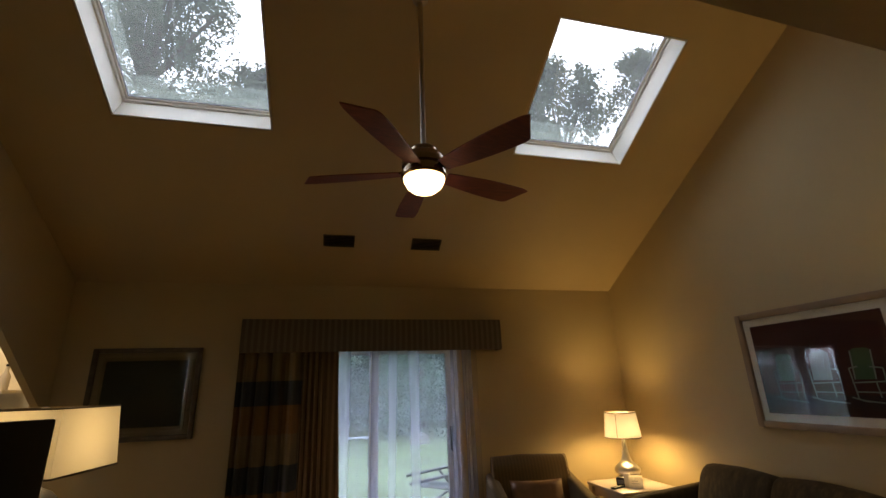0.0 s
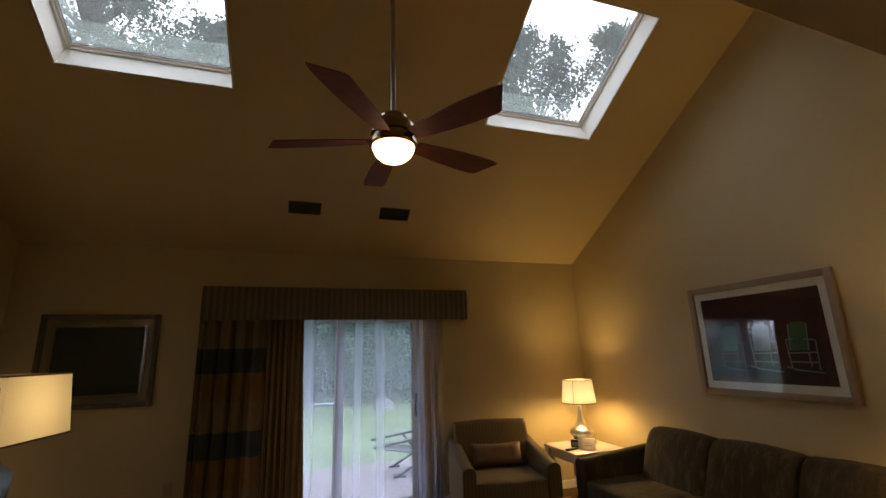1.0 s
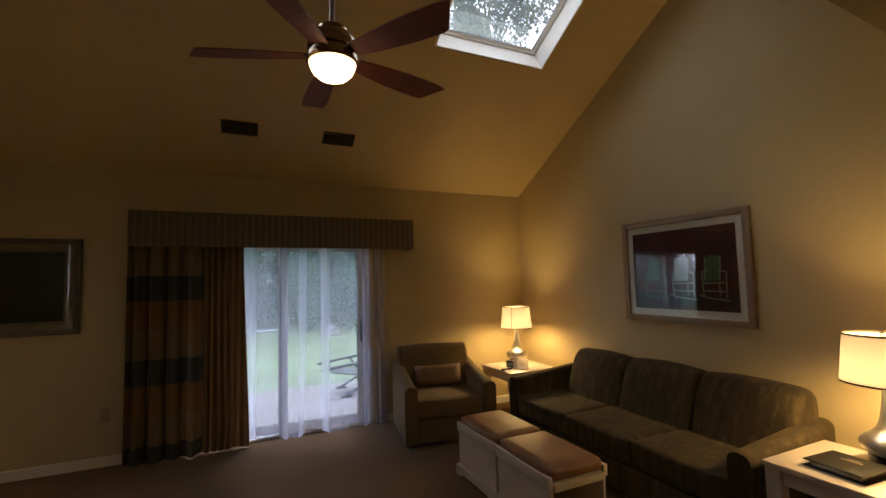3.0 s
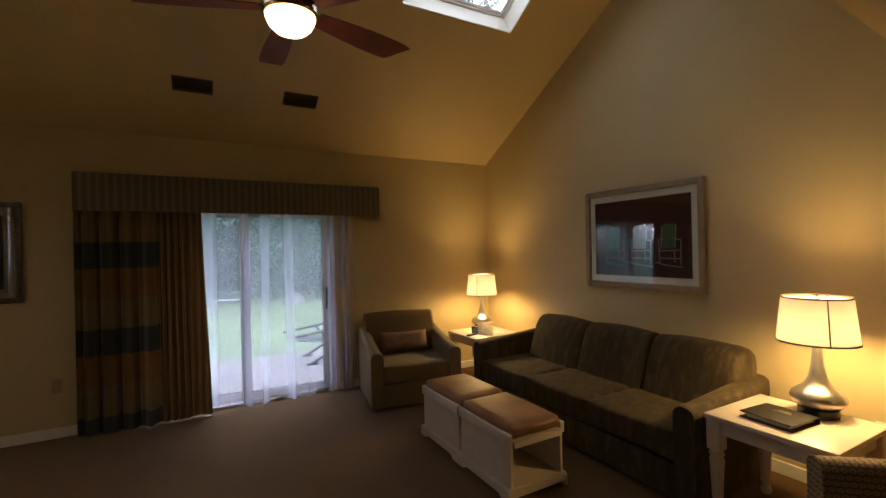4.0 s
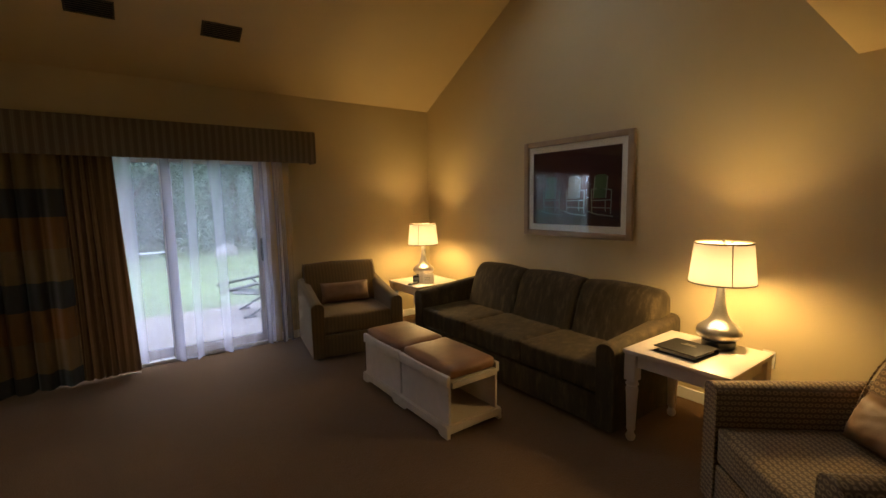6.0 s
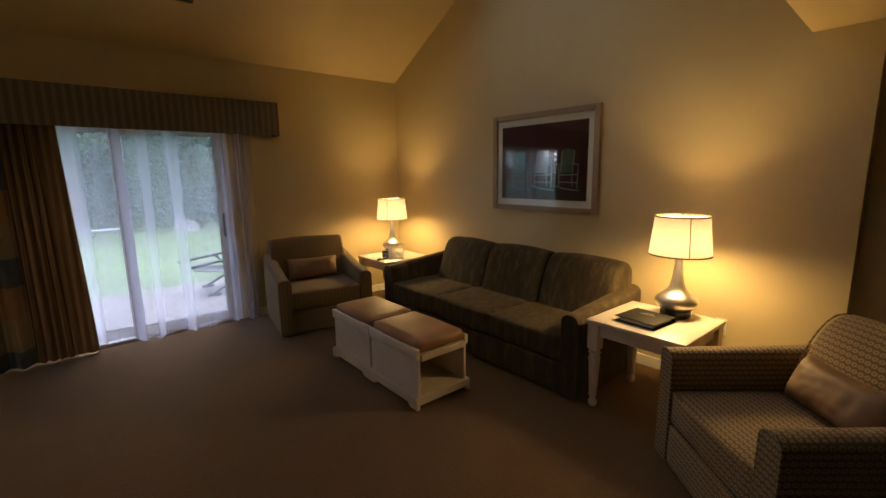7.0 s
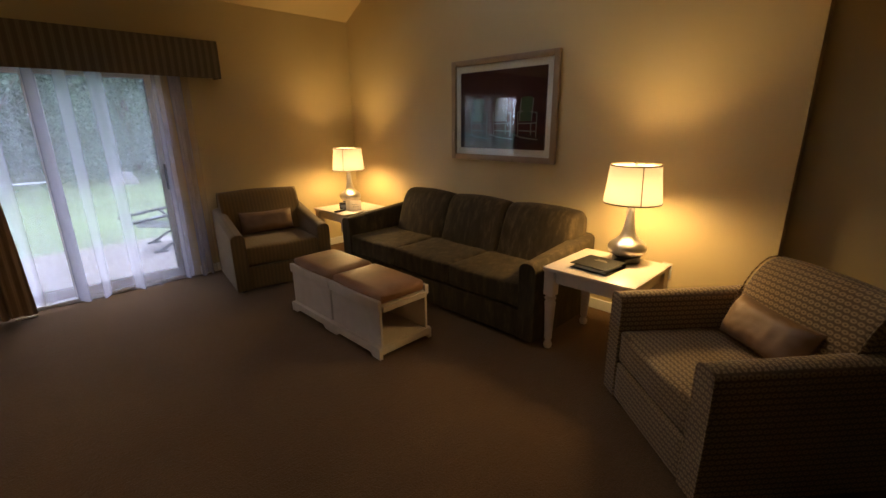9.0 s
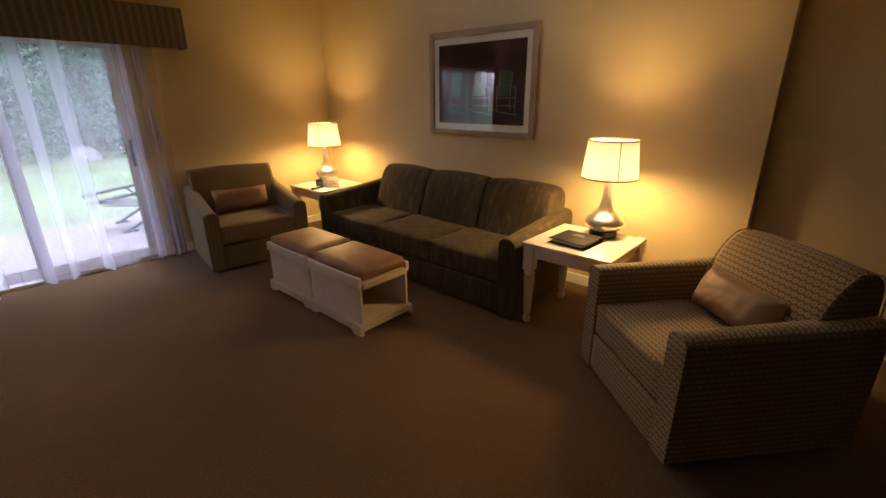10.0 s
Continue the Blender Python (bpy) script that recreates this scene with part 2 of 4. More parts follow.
# grey green film that imitates the shaft lining mirrored in the skylight panes
REFLECTED = thin_cloth("shaft_reflection", (0.40, 0.46, 0.41), 0.55, 0.75)
INK = plain("grey_ink", (0.22, 0.25, 0.30), 0.7)
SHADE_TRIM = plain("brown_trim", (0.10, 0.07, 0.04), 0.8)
GLASS = glass()
ACRYLIC = glass("acrylic_glazing", (0.95, 0.96, 0.95), 0.012)
# the last value puts a little haze over the leaves behind the skylights
SKY_GLASS = glass("coated_skylight_glass", (0.72, 0.73, 0.70), 0.05, 0.028)
BOWL = glow("frosted_bowl", (1.0, 0.74, 0.38), 5.0)
BLADE = wood("cherry_blade", (0.17, 0.036, 0.016), rough=0.6)
BARK = wood("bark", (0.09, 0.075, 0.06), (6, 6, 1), 0.9)
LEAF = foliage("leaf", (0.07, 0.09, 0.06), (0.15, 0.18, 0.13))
# leaves behind the lawn: paler and bluer, with haze mixed into their colour
LEAF_HAZED = foliage("leaf_hazed", (0.14, 0.215, 0.175), (0.20, 0.285, 0.235))
FRAME_WOOD = plain("champagne_frame", (0.33, 0.24, 0.155), 0.4, 0.2, var=0.12, scale=14)
DARK_FRAME = wood("dark_frame", (0.12, 0.095, 0.07), (3, 3, 3), 0.4)
DESK_WOOD = wood("dark_desk_wood", (0.10, 0.05, 0.025))
PAPER = plain("mat_board", (0.84, 0.80, 0.72), 0.8, var=0.03)
LAMP_GLASS = plain("smoky_mercury_glass", (0.30, 0.30, 0.32), 0.15, 0.6, var=0.3)
CERAMIC = plain("pale_ceramic", (0.62, 0.60, 0.58), 0.2, var=0.08)

# ---- mesh helpers ----


def part(name, bm, material, parent=None, label="", smooth=35):
    """Links a bmesh as one mesh object under a thing or a part."""
    me = bpy.data.meshes.new(name)
    bm.to_mesh(me)
    bm.free()
    me.materials.append(material)
    if smooth:
        me.polygons.foreach_set("use_smooth", [True] * len(me.polygons))
        me.set_sharp_from_angle(angle=radians(smooth))
    ob = new(name, me)
    ob.parent = parent
    if label:
        tagged(ob, label)
    return ob


def thing(name, place=(0, 0, 0), turn=0, label="", category="", group=""):
    ob = new(name)
    ob.empty_display_size = 0.1
    ob.matrix_world = pose(*place, 0, 0, turn)
    return tagged(ob, label, category, group)


def structure(name, bm, material, label="", parent=None, smooth=35):
    return tagged(part(name, bm, material, parent, label, smooth), kind="structure")


def box(x0, x1, y0, y1, z0, z1, bevel=0.0, seg=2, bm=None):
    """A box with rounded edges; appended to bm where one is given."""
    one = bmesh.new()
    bmesh.ops.create_cube(one, size=1.0)
    for v in one.verts:
        v.co = Vector((x0 + (v.co.x + 0.5) * (x1 - x0), y0 + (v.co.y + 0.5) * (y1 - y0), z0 + (v.co.z + 0.5) * (z1 - z0)))
    if bevel:
        bmesh.ops.bevel(one, geom=one.edges[:], offset=bevel, segments=seg, profile=0.5, affect="EDGES")
    return join(bm, one) if bm is not None else one


def join(bm, other):
    me = bpy.data.meshes.new("tmp")
    other.to_mesh(me)
    other.free()
    bm.from_mesh(me)
    bpy.data.meshes.remove(me)
    return bm


def moved(bm, m):
    bm.transform(m)
    return bm


def lathe(profile, seg=32, close=True):
    """Turns (radius, height) pairs about z."""
    bm = bmesh.new()
    rings = [[bm.verts.new((r * math.cos(2 * math.pi * k / seg), r * math.sin(2 * math.pi * k / seg), z)) for k in range(seg)] for r, z in profile]
    for a, b in zip(rings, rings[1:]):
        for k in range(seg):
            bm.faces.new((a[k], a[(k + 1) % seg], b[(k + 1) % seg], b[k]))
    if close:
        bm.faces.new(rings[0][::-1])
        bm.faces.new(rings[-1])
    return bm


def loft(sections, caps=True):
    """Skins rows of points; each section is a closed loop."""
    bm = bmesh.new()
    rows = [[bm.verts.new(p) for p in s] for s in sections]
    n = len(rows[0])
    for a, b in zip(rows, rows[1:]):
        for k in range(n):
            bm.faces.new((a[k], a[(k + 1) % n], b[(k + 1) % n], b[k]))
    if caps:
        bm.faces.new(rows[0][::-1])
        bm.faces.new(rows[-1])
    bmesh.ops.recalc_face_normals(bm, faces=bm.faces[:])
    return bm


def rod(a, b, r, seg=10, r2=None):
    """A round bar from a to b."""
    a, b = Vector(a), Vector(b)
    r2 = r if r2 is None else r2
    bm = lathe([(r, 0), (r2, (b - a).length)], seg)
    return moved(bm, Matrix.Translation(a) @ (b - a).to_track_quat("Z", "Y").to_matrix().to_4x4())


def cushion(sx, sy, sz, r=0.05, crown=0.02, n=14, wrinkle=0.004, seed=0, sag=0.0):
    """A stuffed block: rounded edges, swollen faces, slight folds. Centre at the origin."""
    bm = bmesh.new()
    bmesh.ops.create_cube(bm, size=2.0)
    bmesh.ops.subdivide_edges(bm, edges=bm.edges[:], cuts=n, use_grid_fill=True)
    h = Vector((sx / 2, sy / 2, sz / 2))
    for v in bm.verts:
        u = v.co.copy()
        p = Vector((u.x * h.x, u.y * h.y, u.z * h.z))
        q = Vector([max(-(h[i] - r), min(h[i] - r, p[i])) for i in range(3)])
        d = p - q
        if d.length > 1e-6:
            p = q + d.normalized() * r
        for i in range(3):
            j, k = (i + 1) % 3, (i + 2) % 3
            if abs(u[i]) > 0.999:
                p[i] += math.copysign(crown * (1 - u[j] ** 2) * (1 - u[k] ** 2), u[i])
        p.z -= sag * (1 - u.x ** 2) * max(0, u.z)
        p += Vector((0, 0, 1)) * wrinkle * noise.noise(Vector((p.x * 7 + seed, p.y * 7, p.z * 7)))
        p += Vector((0, 1, 0)) * wrinkle * noise.noise(Vector((p.x * 6, p.y * 6 + seed, p.z * 6 + 9)))
        v.co = p
    return bm


def box_uv(ob):
    """Metre-true UVs by each face's main direction."""
    me = ob.data
    layer = me.uv_layers.new(name="uv")
    for poly in me.polygons:
        n = poly.normal
        i = max(range(3), key=lambda k: abs(n[k]))
        a, b = ((1, 2), (0, 2), (0, 1))[i]
        for li in poly.loop_indices:
            co = me.vertices[me.loops[li].vertex_index].co
            layer.data[li].uv = (co[a], co[b])


# ---- the room ----
XL, YS, LIP, LOW = -5.96, -10.5, -4.56, 2.31
Z0, PITCH = 2.70, 0.55
T = 0.15
CORNER, RECESS = -4.585, 0.15
TOP = Z0 - PITCH * LIP


def slope(y):
    return Z0 - PITCH * y


structure("floor", box(XL - T, RECESS + T, YS - T, 0.14, -0.12, 0.0), CARPET, "brown looped wall to wall carpet")


def prism(points, axis, a, b):
    """A flat outline of two coordinates pushed from a to b along the third axis."""
    def place(p, t):
        q = list(p)
        q.insert(axis, t)
        return q
    return loft([[place(p, a) for p in points], [place(p, b) for p in points]])


# back wall in pieces round the sliding door
DX0, DX1, DZ = -3.95, -2.095, 2.04
bm = box(XL - T, DX0, 0, T, 0, Z0)
box(DX1, T, 0, T, 0, Z0, bm=bm)
box(DX0, DX1, 0, T, DZ, Z0, bm=bm)
structure("wall_north", bm, WALL, "warm beige painted wall")

structure("wall_east", prism([(CORNER, 0), (0, 0), (0, Z0), (-4.27, Z0 + 4.27 * PITCH + 0.02), (-4.27, LOW), (CORNER, LOW)], 0, 0.0, T), WALL, "warm beige painted gable wall")
# the gable wall ends at an outer corner; a hall lies beyond it
structure("wall_hall_north", box(T, RECESS + T, CORNER, CORNER + T, 0, LOW), WALL, "beige painted wall of the hall recess")
structure("wall_hall_east", box(RECESS, RECESS + T, YS, CORNER, 0, LOW), WALL, "beige painted wall of the hall recess")
structure("wall_south", box(XL - T, RECESS + T, YS - T, YS, 0, LOW), WALL, "beige painted wall")
# west wall with a raking opening beyond which the kitchen is lit
west = prism([(0, 0), (0, Z0), (LIP, TOP + 0.02), (LIP, LOW), (-1.07, LOW), (-0.05, 1.445), (-0.05, 0)], 0, XL - 0.06, XL)
structure("wall_west", west, WALL, "beige painted wall with a raking opening")
structure("wall_west_low", box(XL - T, XL, YS, LIP, 0, LOW), WALL, "beige painted wall")
structure("kitchen_wall_back", box(-8.1, -8.0, -4.5, 0.15, 0, LOW + 0.4), TRIM, "cream painted kitchen wall")
structure("kitchen_wall_side", box(-8.0, XL - T, 0.05, 0.15, 0, LOW + 0.4), TRIM, "cream painted kitchen wall")
structure("kitchen_wall_end", box(-8.0, XL - T, -4.5, -4.4, 0, LOW + 0.4), TRIM, "cream painted kitchen wall")
structure("kitchen_ceiling", box(-8.1, XL - T, -4.5, 0.15, LOW + 0.4, LOW + 0.5), TRIM, "cream painted ceiling")
structure("kitchen_floor", box(-8.1, XL - T, -4.5, 0.15, -0.12, -0.005), TRIM, "pale kitchen floor")
lamp = new("kitchen_light", bpy.data.lights.new("kitchen_light", "AREA"))
lamp.data.energy, lamp.data.size, lamp.data.color = 11, 0.6, (1.0, 0.72, 0.38)
lamp.matrix_world = look((-6.6, -0.4, LOW + 0.36), (-6.6, -0.4, 0))

# low flat ceiling over the camera and the wall above its edge
# whose edge runs slightly askew
def lip(x):
    return -4.27 + 0.046 * x


structure("ceiling_low", prism([(XL - T, YS - T), (RECESS + T, YS - T), (RECESS + T, CORNER + T), (T, CORNER + T), (T, lip(T)), (XL - T, lip(XL - T))], 2, LOW, LOW + 0.12), CEILING, "beige painted flat ceiling")
structure("wall_upper_south", prism([(XL - T, lip(XL - T) - 0.12), (T, lip(T) - 0.12), (T, lip(T)), (XL - T, lip(XL - T))], 2, LOW + 0.12, TOP + 0.3), WALL, "beige painted upper wall")

# sloping ceiling with two shafts
SKY_Y0, SKY_Y1 = -1.632, -2.67
SHAFTS = ((-5.155, -4.015), (-1.935, -0.80))
THICK = 0.26
ceiling = bmesh.new()


def slab(bm, x0, x1, y0, y1):
    run = math.hypot(1, PITCH)
    dy, dz = THICK * PITCH / run, THICK / run
    return join(bm, prism([(y0, slope(y0)), (y1, slope(y1)), (y1 + dy, slope(y1) + dz), (y0 + dy, slope(y0) + dz)], 0, x0, x1))


xs = [XL - T, SHAFTS[0][0], SHAFTS[0][1], SHAFTS[1][0], SHAFTS[1][1], T]
for k in range(5):
    if k in (1, 3):
        slab(ceiling, xs[k], xs[k + 1], 0.6, SKY_Y0)
        slab(ceiling, xs[k], xs[k + 1], SKY_Y1, LIP - 0.12)
    else:
        slab(ceiling, xs[k], xs[k + 1], 0.6, LIP - 0.12)
structure("ceiling_vault", ceiling, CEILING, "beige painted sloping ceiling")

RUN = math.hypot(1, PITCH)
TILT = -math.degrees(math.atan(PITCH))


def skylight(name, x0, x1):
    """A white-lined shaft with a stepped sash and one pane, in the slope's own plane."""
    length = (SKY_Y0 - SKY_Y1) * RUN
    ob = new(name)
    ob.matrix_world = pose(x0, SKY_Y0, slope(SKY_Y0), TILT, 0, 0)
    tagged(ob, "white framed fixed skylight in a white shaft", "skylight", "skylights", "structure")
    w = x1 - x0
    e = 0.004
    for k, (a, b, c, d) in enumerate(((e, 0.014, -length + e, -e), (w - 0.014, w - e, -length + e, -e), (0.014, w - 0.014, -0.014, -e), (0.014, w - 0.014, -length + e, -length + 0.014))):
        part("shaft_lining", box(a, b, c, d, 0.001, 0.256), WELL, ob)
    for step, z in ((0.02, 0.200), (0.036, 0.218)):
        for a, b, c, d in ((0.014, 0.014 + step, -length + 0.014, -0.014), (w - 0.014 - step, w - 0.014, -length + 0.014, -0.014), (0.014 + step, w - 0.014 - step, -0.014 - step, -0.014), (0.014 + step, w - 0.014 - step, -length + 0.014, -length + 0.014 + step)):
            part("sash", box(a, b, c, d, z, z + 0.018, 0.003, 1), WELL, ob)
    for a, b, c, d in ((0.051, 0.057, -length + 0.051, -0.051), (w - 0.057, w - 0.051, -length + 0.051, -0.051), (0.057, w - 0.057, -0.057, -0.051), (0.057, w - 0.057, -length + 0.051, -length + 0.057)):
        part("gasket", box(a, b, c, d, 0.228, 0.237), STEEL, ob)
    pane = part("pane", box(0.05, w - 0.05, -length + 0.05, -0.05, 0.238, 0.244), SKY_GLASS, ob)
    # added strips along two edges, in place of the lining's reflection in the glass
    part("reflection_strip", box(0.05, w - 0.05, -0.215, -0.05, 0.262, 0.268), REFLECTED, ob, "pale translucent strip for the shaft's reflection in the pane")
    part("reflection_strip", box(0.05, 0.135, -length + 0.05, -0.215, 0.262, 0.268), REFLECTED, ob, "pale translucent strip for the shaft's reflection in the pane")
    return ob


for k, (x0, x1) in enumerate(SHAFTS):
    skylight("window_%d" % (k + 2), x0, x1)

# baseboards
for name, args in (("baseboard", (XL, DX0 - 0.06, -0.014, 0, 0, 0.09)), ("baseboard", (DX1 + 0.06, 0, -0.014, 0, 0, 0.09)), ("baseboard", (-0.014, 0, CORNER, -0.014, 0, 0.09)),
                   ("baseboard", (RECESS - 0.014, RECESS, YS, CORNER, 0, 0.09)), ("baseboard", (XL, XL + 0.014, YS, -0.05, 0, 0.09))):
    structure(name, box(*args, 0.004, 1), TRIM, "cream painted baseboard")


# ---- sliding door ----
def sliding_door():
    door = tagged(new("door_1"), "white vinyl sliding glass patio door", "door", kind="structure")
    f = 0.045
    for args in ((DX0, DX0 + f, 0.0, 0.13, 0, DZ), (DX1 - f, DX1, 0.0, 0.13, 0, DZ), (DX0 + f, DX1 - f, 0.0, 0.13, DZ - f, DZ), (DX0 + f, DX1 - f, -0.01, 0.13, 0, 0.035)):
        part("door_frame", box(*args, 0.005, 1), VINYL, door)
    mid = -3.02
    for x0, x1, y in ((DX0 + f, mid + 0.05, 0.075), (mid - 0.05, DX1 - f, 0.02)):
        panel = part("door_panel", box(x0, x0 + 0.085, y, y + 0.045, 0.035, DZ - f, 0.004, 1), VINYL, door)
        for args in ((x1 - 0.085, x1, y, y + 0.045, 0.035, DZ - f), (x0 + 0.085, x1 - 0.085, y, y + 0.045, 0.035, 0.118), (x0 + 0.085, x1 - 0.085, y, y + 0.045, DZ - f - 0.055, DZ - f)):
            part("rail", box(*args, 0.004, 1), VINYL, panel)
        for args in ((x0 + 0.085, x0 + 0.091, y + 0.012, y + 0.03, 0.118, DZ - f - 0.055), (x1 - 0.091, x1 - 0.085, y + 0.012, y + 0.03, 0.118, DZ - f - 0.055),
                     (x0 + 0.091, x1 - 0.091, y + 0.012, y + 0.03, 0.118, 0.124), (x0 + 0.091, x1 - 0.091, y + 0.012, y + 0.03, DZ - f - 0.061, DZ - f - 0.055)):
            part("gasket", box(*args), BLACK, panel)
        pane = part("pane", box(x0 + 0.085, x1 - 0.085, y + 0.018, y + 0.024, 0.118, DZ - f - 0.055), GLASS, panel)
        pane.visible_shadow = False
    arch = [(-2.535 + 0.118 * math.cos(math.pi * k / 16), 1.0 + 0.132 * math.sin(math.pi * k / 16)) for k in range(17)]
    decal = part("decal", prism(arch, 1, 0.0345, 0.0365), DECAL, panel, "white arched safety sticker on the glass")
    for x, z, w, h in ((-0.045, 0.03, 0.035, 0.022), (0.03, 0.075, 0.03, 0.012), (0.045, 0.055, 0.022, 0.010), (0.0, 0.012, 0.10, 0.006)):
        part("printed_bar", box(-2.535 + x - w, -2.535 + x + w, 0.0325, 0.034, 1.0 + z - h / 2, 1.0 + z + h / 2), INK, decal, "grey printed bar")
    handle = box(DX1 - f - 0.06, DX1 - f - 0.03, -0.005, 0.02, 0.92, 1.17, 0.008, 2)
    box(DX1 - f - 0.055, DX1 - f - 0.035, -0.035, -0.005, 0.95, 1.14, 0.008, 2, bm=handle)
    part("door_handle", handle, BLACK, door, "dark metal pull handle")


sliding_door()


def cloth(x0, x1, z0, z1, y, folds, amp, nx=160, nz=14, seed=0, flare=0.3, hem=0.0, thick=0.0, draw=0.0):
    """A hanging cloth: uneven folds that open towards the hem."""
    bm = bmesh.new()
    rows = []
    for j in range(nz + 1):
        v = j / nz
        row = []
        for i in range(nx + 1):
            u = i / nx
            ph = folds * 2 * math.pi * (u + 0.03 * noise.noise(Vector((u * 5 + seed, seed, 0))))
            k = amp * (1 - flare + flare * (1 - v)) * (0.75 + 0.5 * noise.noise(Vector((u * 6, seed + 3, 0))))
            yy = y + k * math.sin(ph) + 0.3 * k * math.sin(2.3 * ph + seed + v)
            xx = x0 + (x1 - x0 - draw * v) * u + 0.25 * k * math.cos(ph) + 0.012 * (1 - v) * noise.noise(Vector((u * 4, v * 2, seed)))
            zz = z0 + (z1 - z0) * v + (hem * math.sin(ph * 0.5 + seed) * (1 - v) ** 3 if hem else 0)
            row.append(bm.verts.new((xx, yy, zz)))
        rows.append(row)
    for a, b in zip(rows, rows[1:]):
        for i in range(nx):
            bm.faces.new((a[i], a[i + 1], b[i + 1], b[i]))
    if thick:
        bmesh.ops.solidify(bm, geom=bm.faces[:], thickness=thick)
    return bm


def curtains():
    c = thing("curtain", (0, 0, 0), 0, "heavy floor length curtain banded tan, brown and slate", "curtain")
    part("panel", cloth(-4.385, -3.745, 0.015, 1.98, -0.13, 4.4, 0.06, seed=1, thick=0.003), CURTAIN, c)
    part("pleats", cloth(-3.765, -3.49, 0.015, 1.98, -0.11, 4.5, 0.045, seed=4, thick=0.003, draw=0.05), LINING, c, "closely gathered brown striped pleats")
    part("leading_edge", moved(cloth(0, 0.155, 0.02, 1.98, -0.12, 0.9, 0.02, nx=30, seed=2, thick=0.004), Matrix.Translation((-3.50, 0, 0)) @ Matrix(((1, 0, -0.035, 0), (0, 1, 0, 0), (0, 0, 1, 0), (0, 0, 0, 1)))), LINING, c, "flat brown curtain edge")
    part("hem_weight", box(-3.49, -3.35, -0.15, -0.13, 0.002, 0.014, 0.003, 1), TRIM, c, "pale hem edge")
    s = thing("sheer_curtain", (0, 0, 0), 0, "sheer white voile curtain with a scalloped hem", "curtain")
    part("voile", cloth(-3.20, -2.02, 0.015, 1.98, -0.07, 5.5, 0.02, nx=220, seed=7, hem=0.045), SHEER, s)
    part("side_voile", cloth(-3.60, -3.19, 0.05, 1.98, -0.065, 2.0, 0.016, nx=80, seed=12), SHEER, s)
    part("gathered_voile", cloth(-2.04, -1.885, 0.015, 1.98, -0.075, 3.6, 0.024, nx=160, seed=9, hem=0.015), SHEER, s, "bunched folds of voile")


curtains()


def valance():
    v = thing("valance", (-2.99, -0.09, 2.13), 0, "padded striped taupe fabric box valance", "valance")
    w, d, h = 1.38, 0.09, 0.168
    bm = bmesh.new()
    n = 92
    loops = []
    for k in range(n + 1):
        x = -w + 2 * w * k / n
        bulge = 0.006 * abs(math.sin(k * math.pi / 2)) + 0.004 * noise.noise(Vector((k * 0.4, 0, 0)))
        loops.append([(x, -d - bulge, -h), (x, -d - bulge - 0.004, -h * 0.3), (x, -d - bulge - 0.004, h * 0.5), (x, -d + 0.004, h), (x, -d + 0.022, h), (x, -d + 0.022, -h)])
    part("front", loft(loops), VALANCE, v)
    for s in (-1, 1):
        part("return", box(min(s * w, s * (w - 0.02)), max(s * w, s * (w - 0.02)), -d + 0.022, d, -h, h, 0.004, 1), VALANCE, v)
    part("top_board", box(-w + 0.02, w - 0.02, -d + 0.022, d, h - 0.02, h - 0.004), VALANCE, v)


valance()


def picture(name, w, h, turn, place, label, frame_mat, fw=0.06, mat_paint=None, glazing=None):
    """A framed, matted and glazed print that faces local -y."""
    p = thing(name, place, turn, label, "picture")
    fd = 0.04
    for x0, x1, z0, z1 in ((-w / 2, -w / 2 + fw, -h / 2, h / 2), (w / 2 - fw, w / 2, -h / 2, h / 2), (-w / 2 + fw, w / 2 - fw, h / 2 - fw, h / 2), (-w / 2 + fw, w / 2 - fw, -h / 2, -h / 2 + fw)):
        part("frame", box(x0, x1, -fd, 0, z0, z1, 0.008, 2), frame_mat, p)
    iw, ih = w / 2 - fw, h / 2 - fw
    part("mat_board", box(-iw, iw, -0.014, -0.004, -ih, ih), mat_paint or PAPER, p, "pale mat board")
    pane = part("pane", box(-iw, iw, -0.026, -0.024, -ih, ih), glazing or GLASS, p)
    pane.visible_shadow = False
    return p, iw, ih


def art_paint(name, top, low, cut):
    m = Nodes(name, 0.6, 0.0, 0.2)
    sep = m.n.new("ShaderNodeSeparateXYZ")
    m.l.new(m.coords(), sep.inputs[0])
    h = m.math("ADD", sep.outputs[2], m.math("MULTIPLY", m.noise(3, 4), 0.06))
    col = m.ramp(m.math("ADD", m.math("MULTIPLY", h, 1.2), 0.5), [(cut - 0.06, low), (cut + 0.06, top)])
    m.color(m.mix(col, shade(low, 0.5), m.math("MULTIPLY", m.noise(14, 5), 0.5)))
    return m.mat


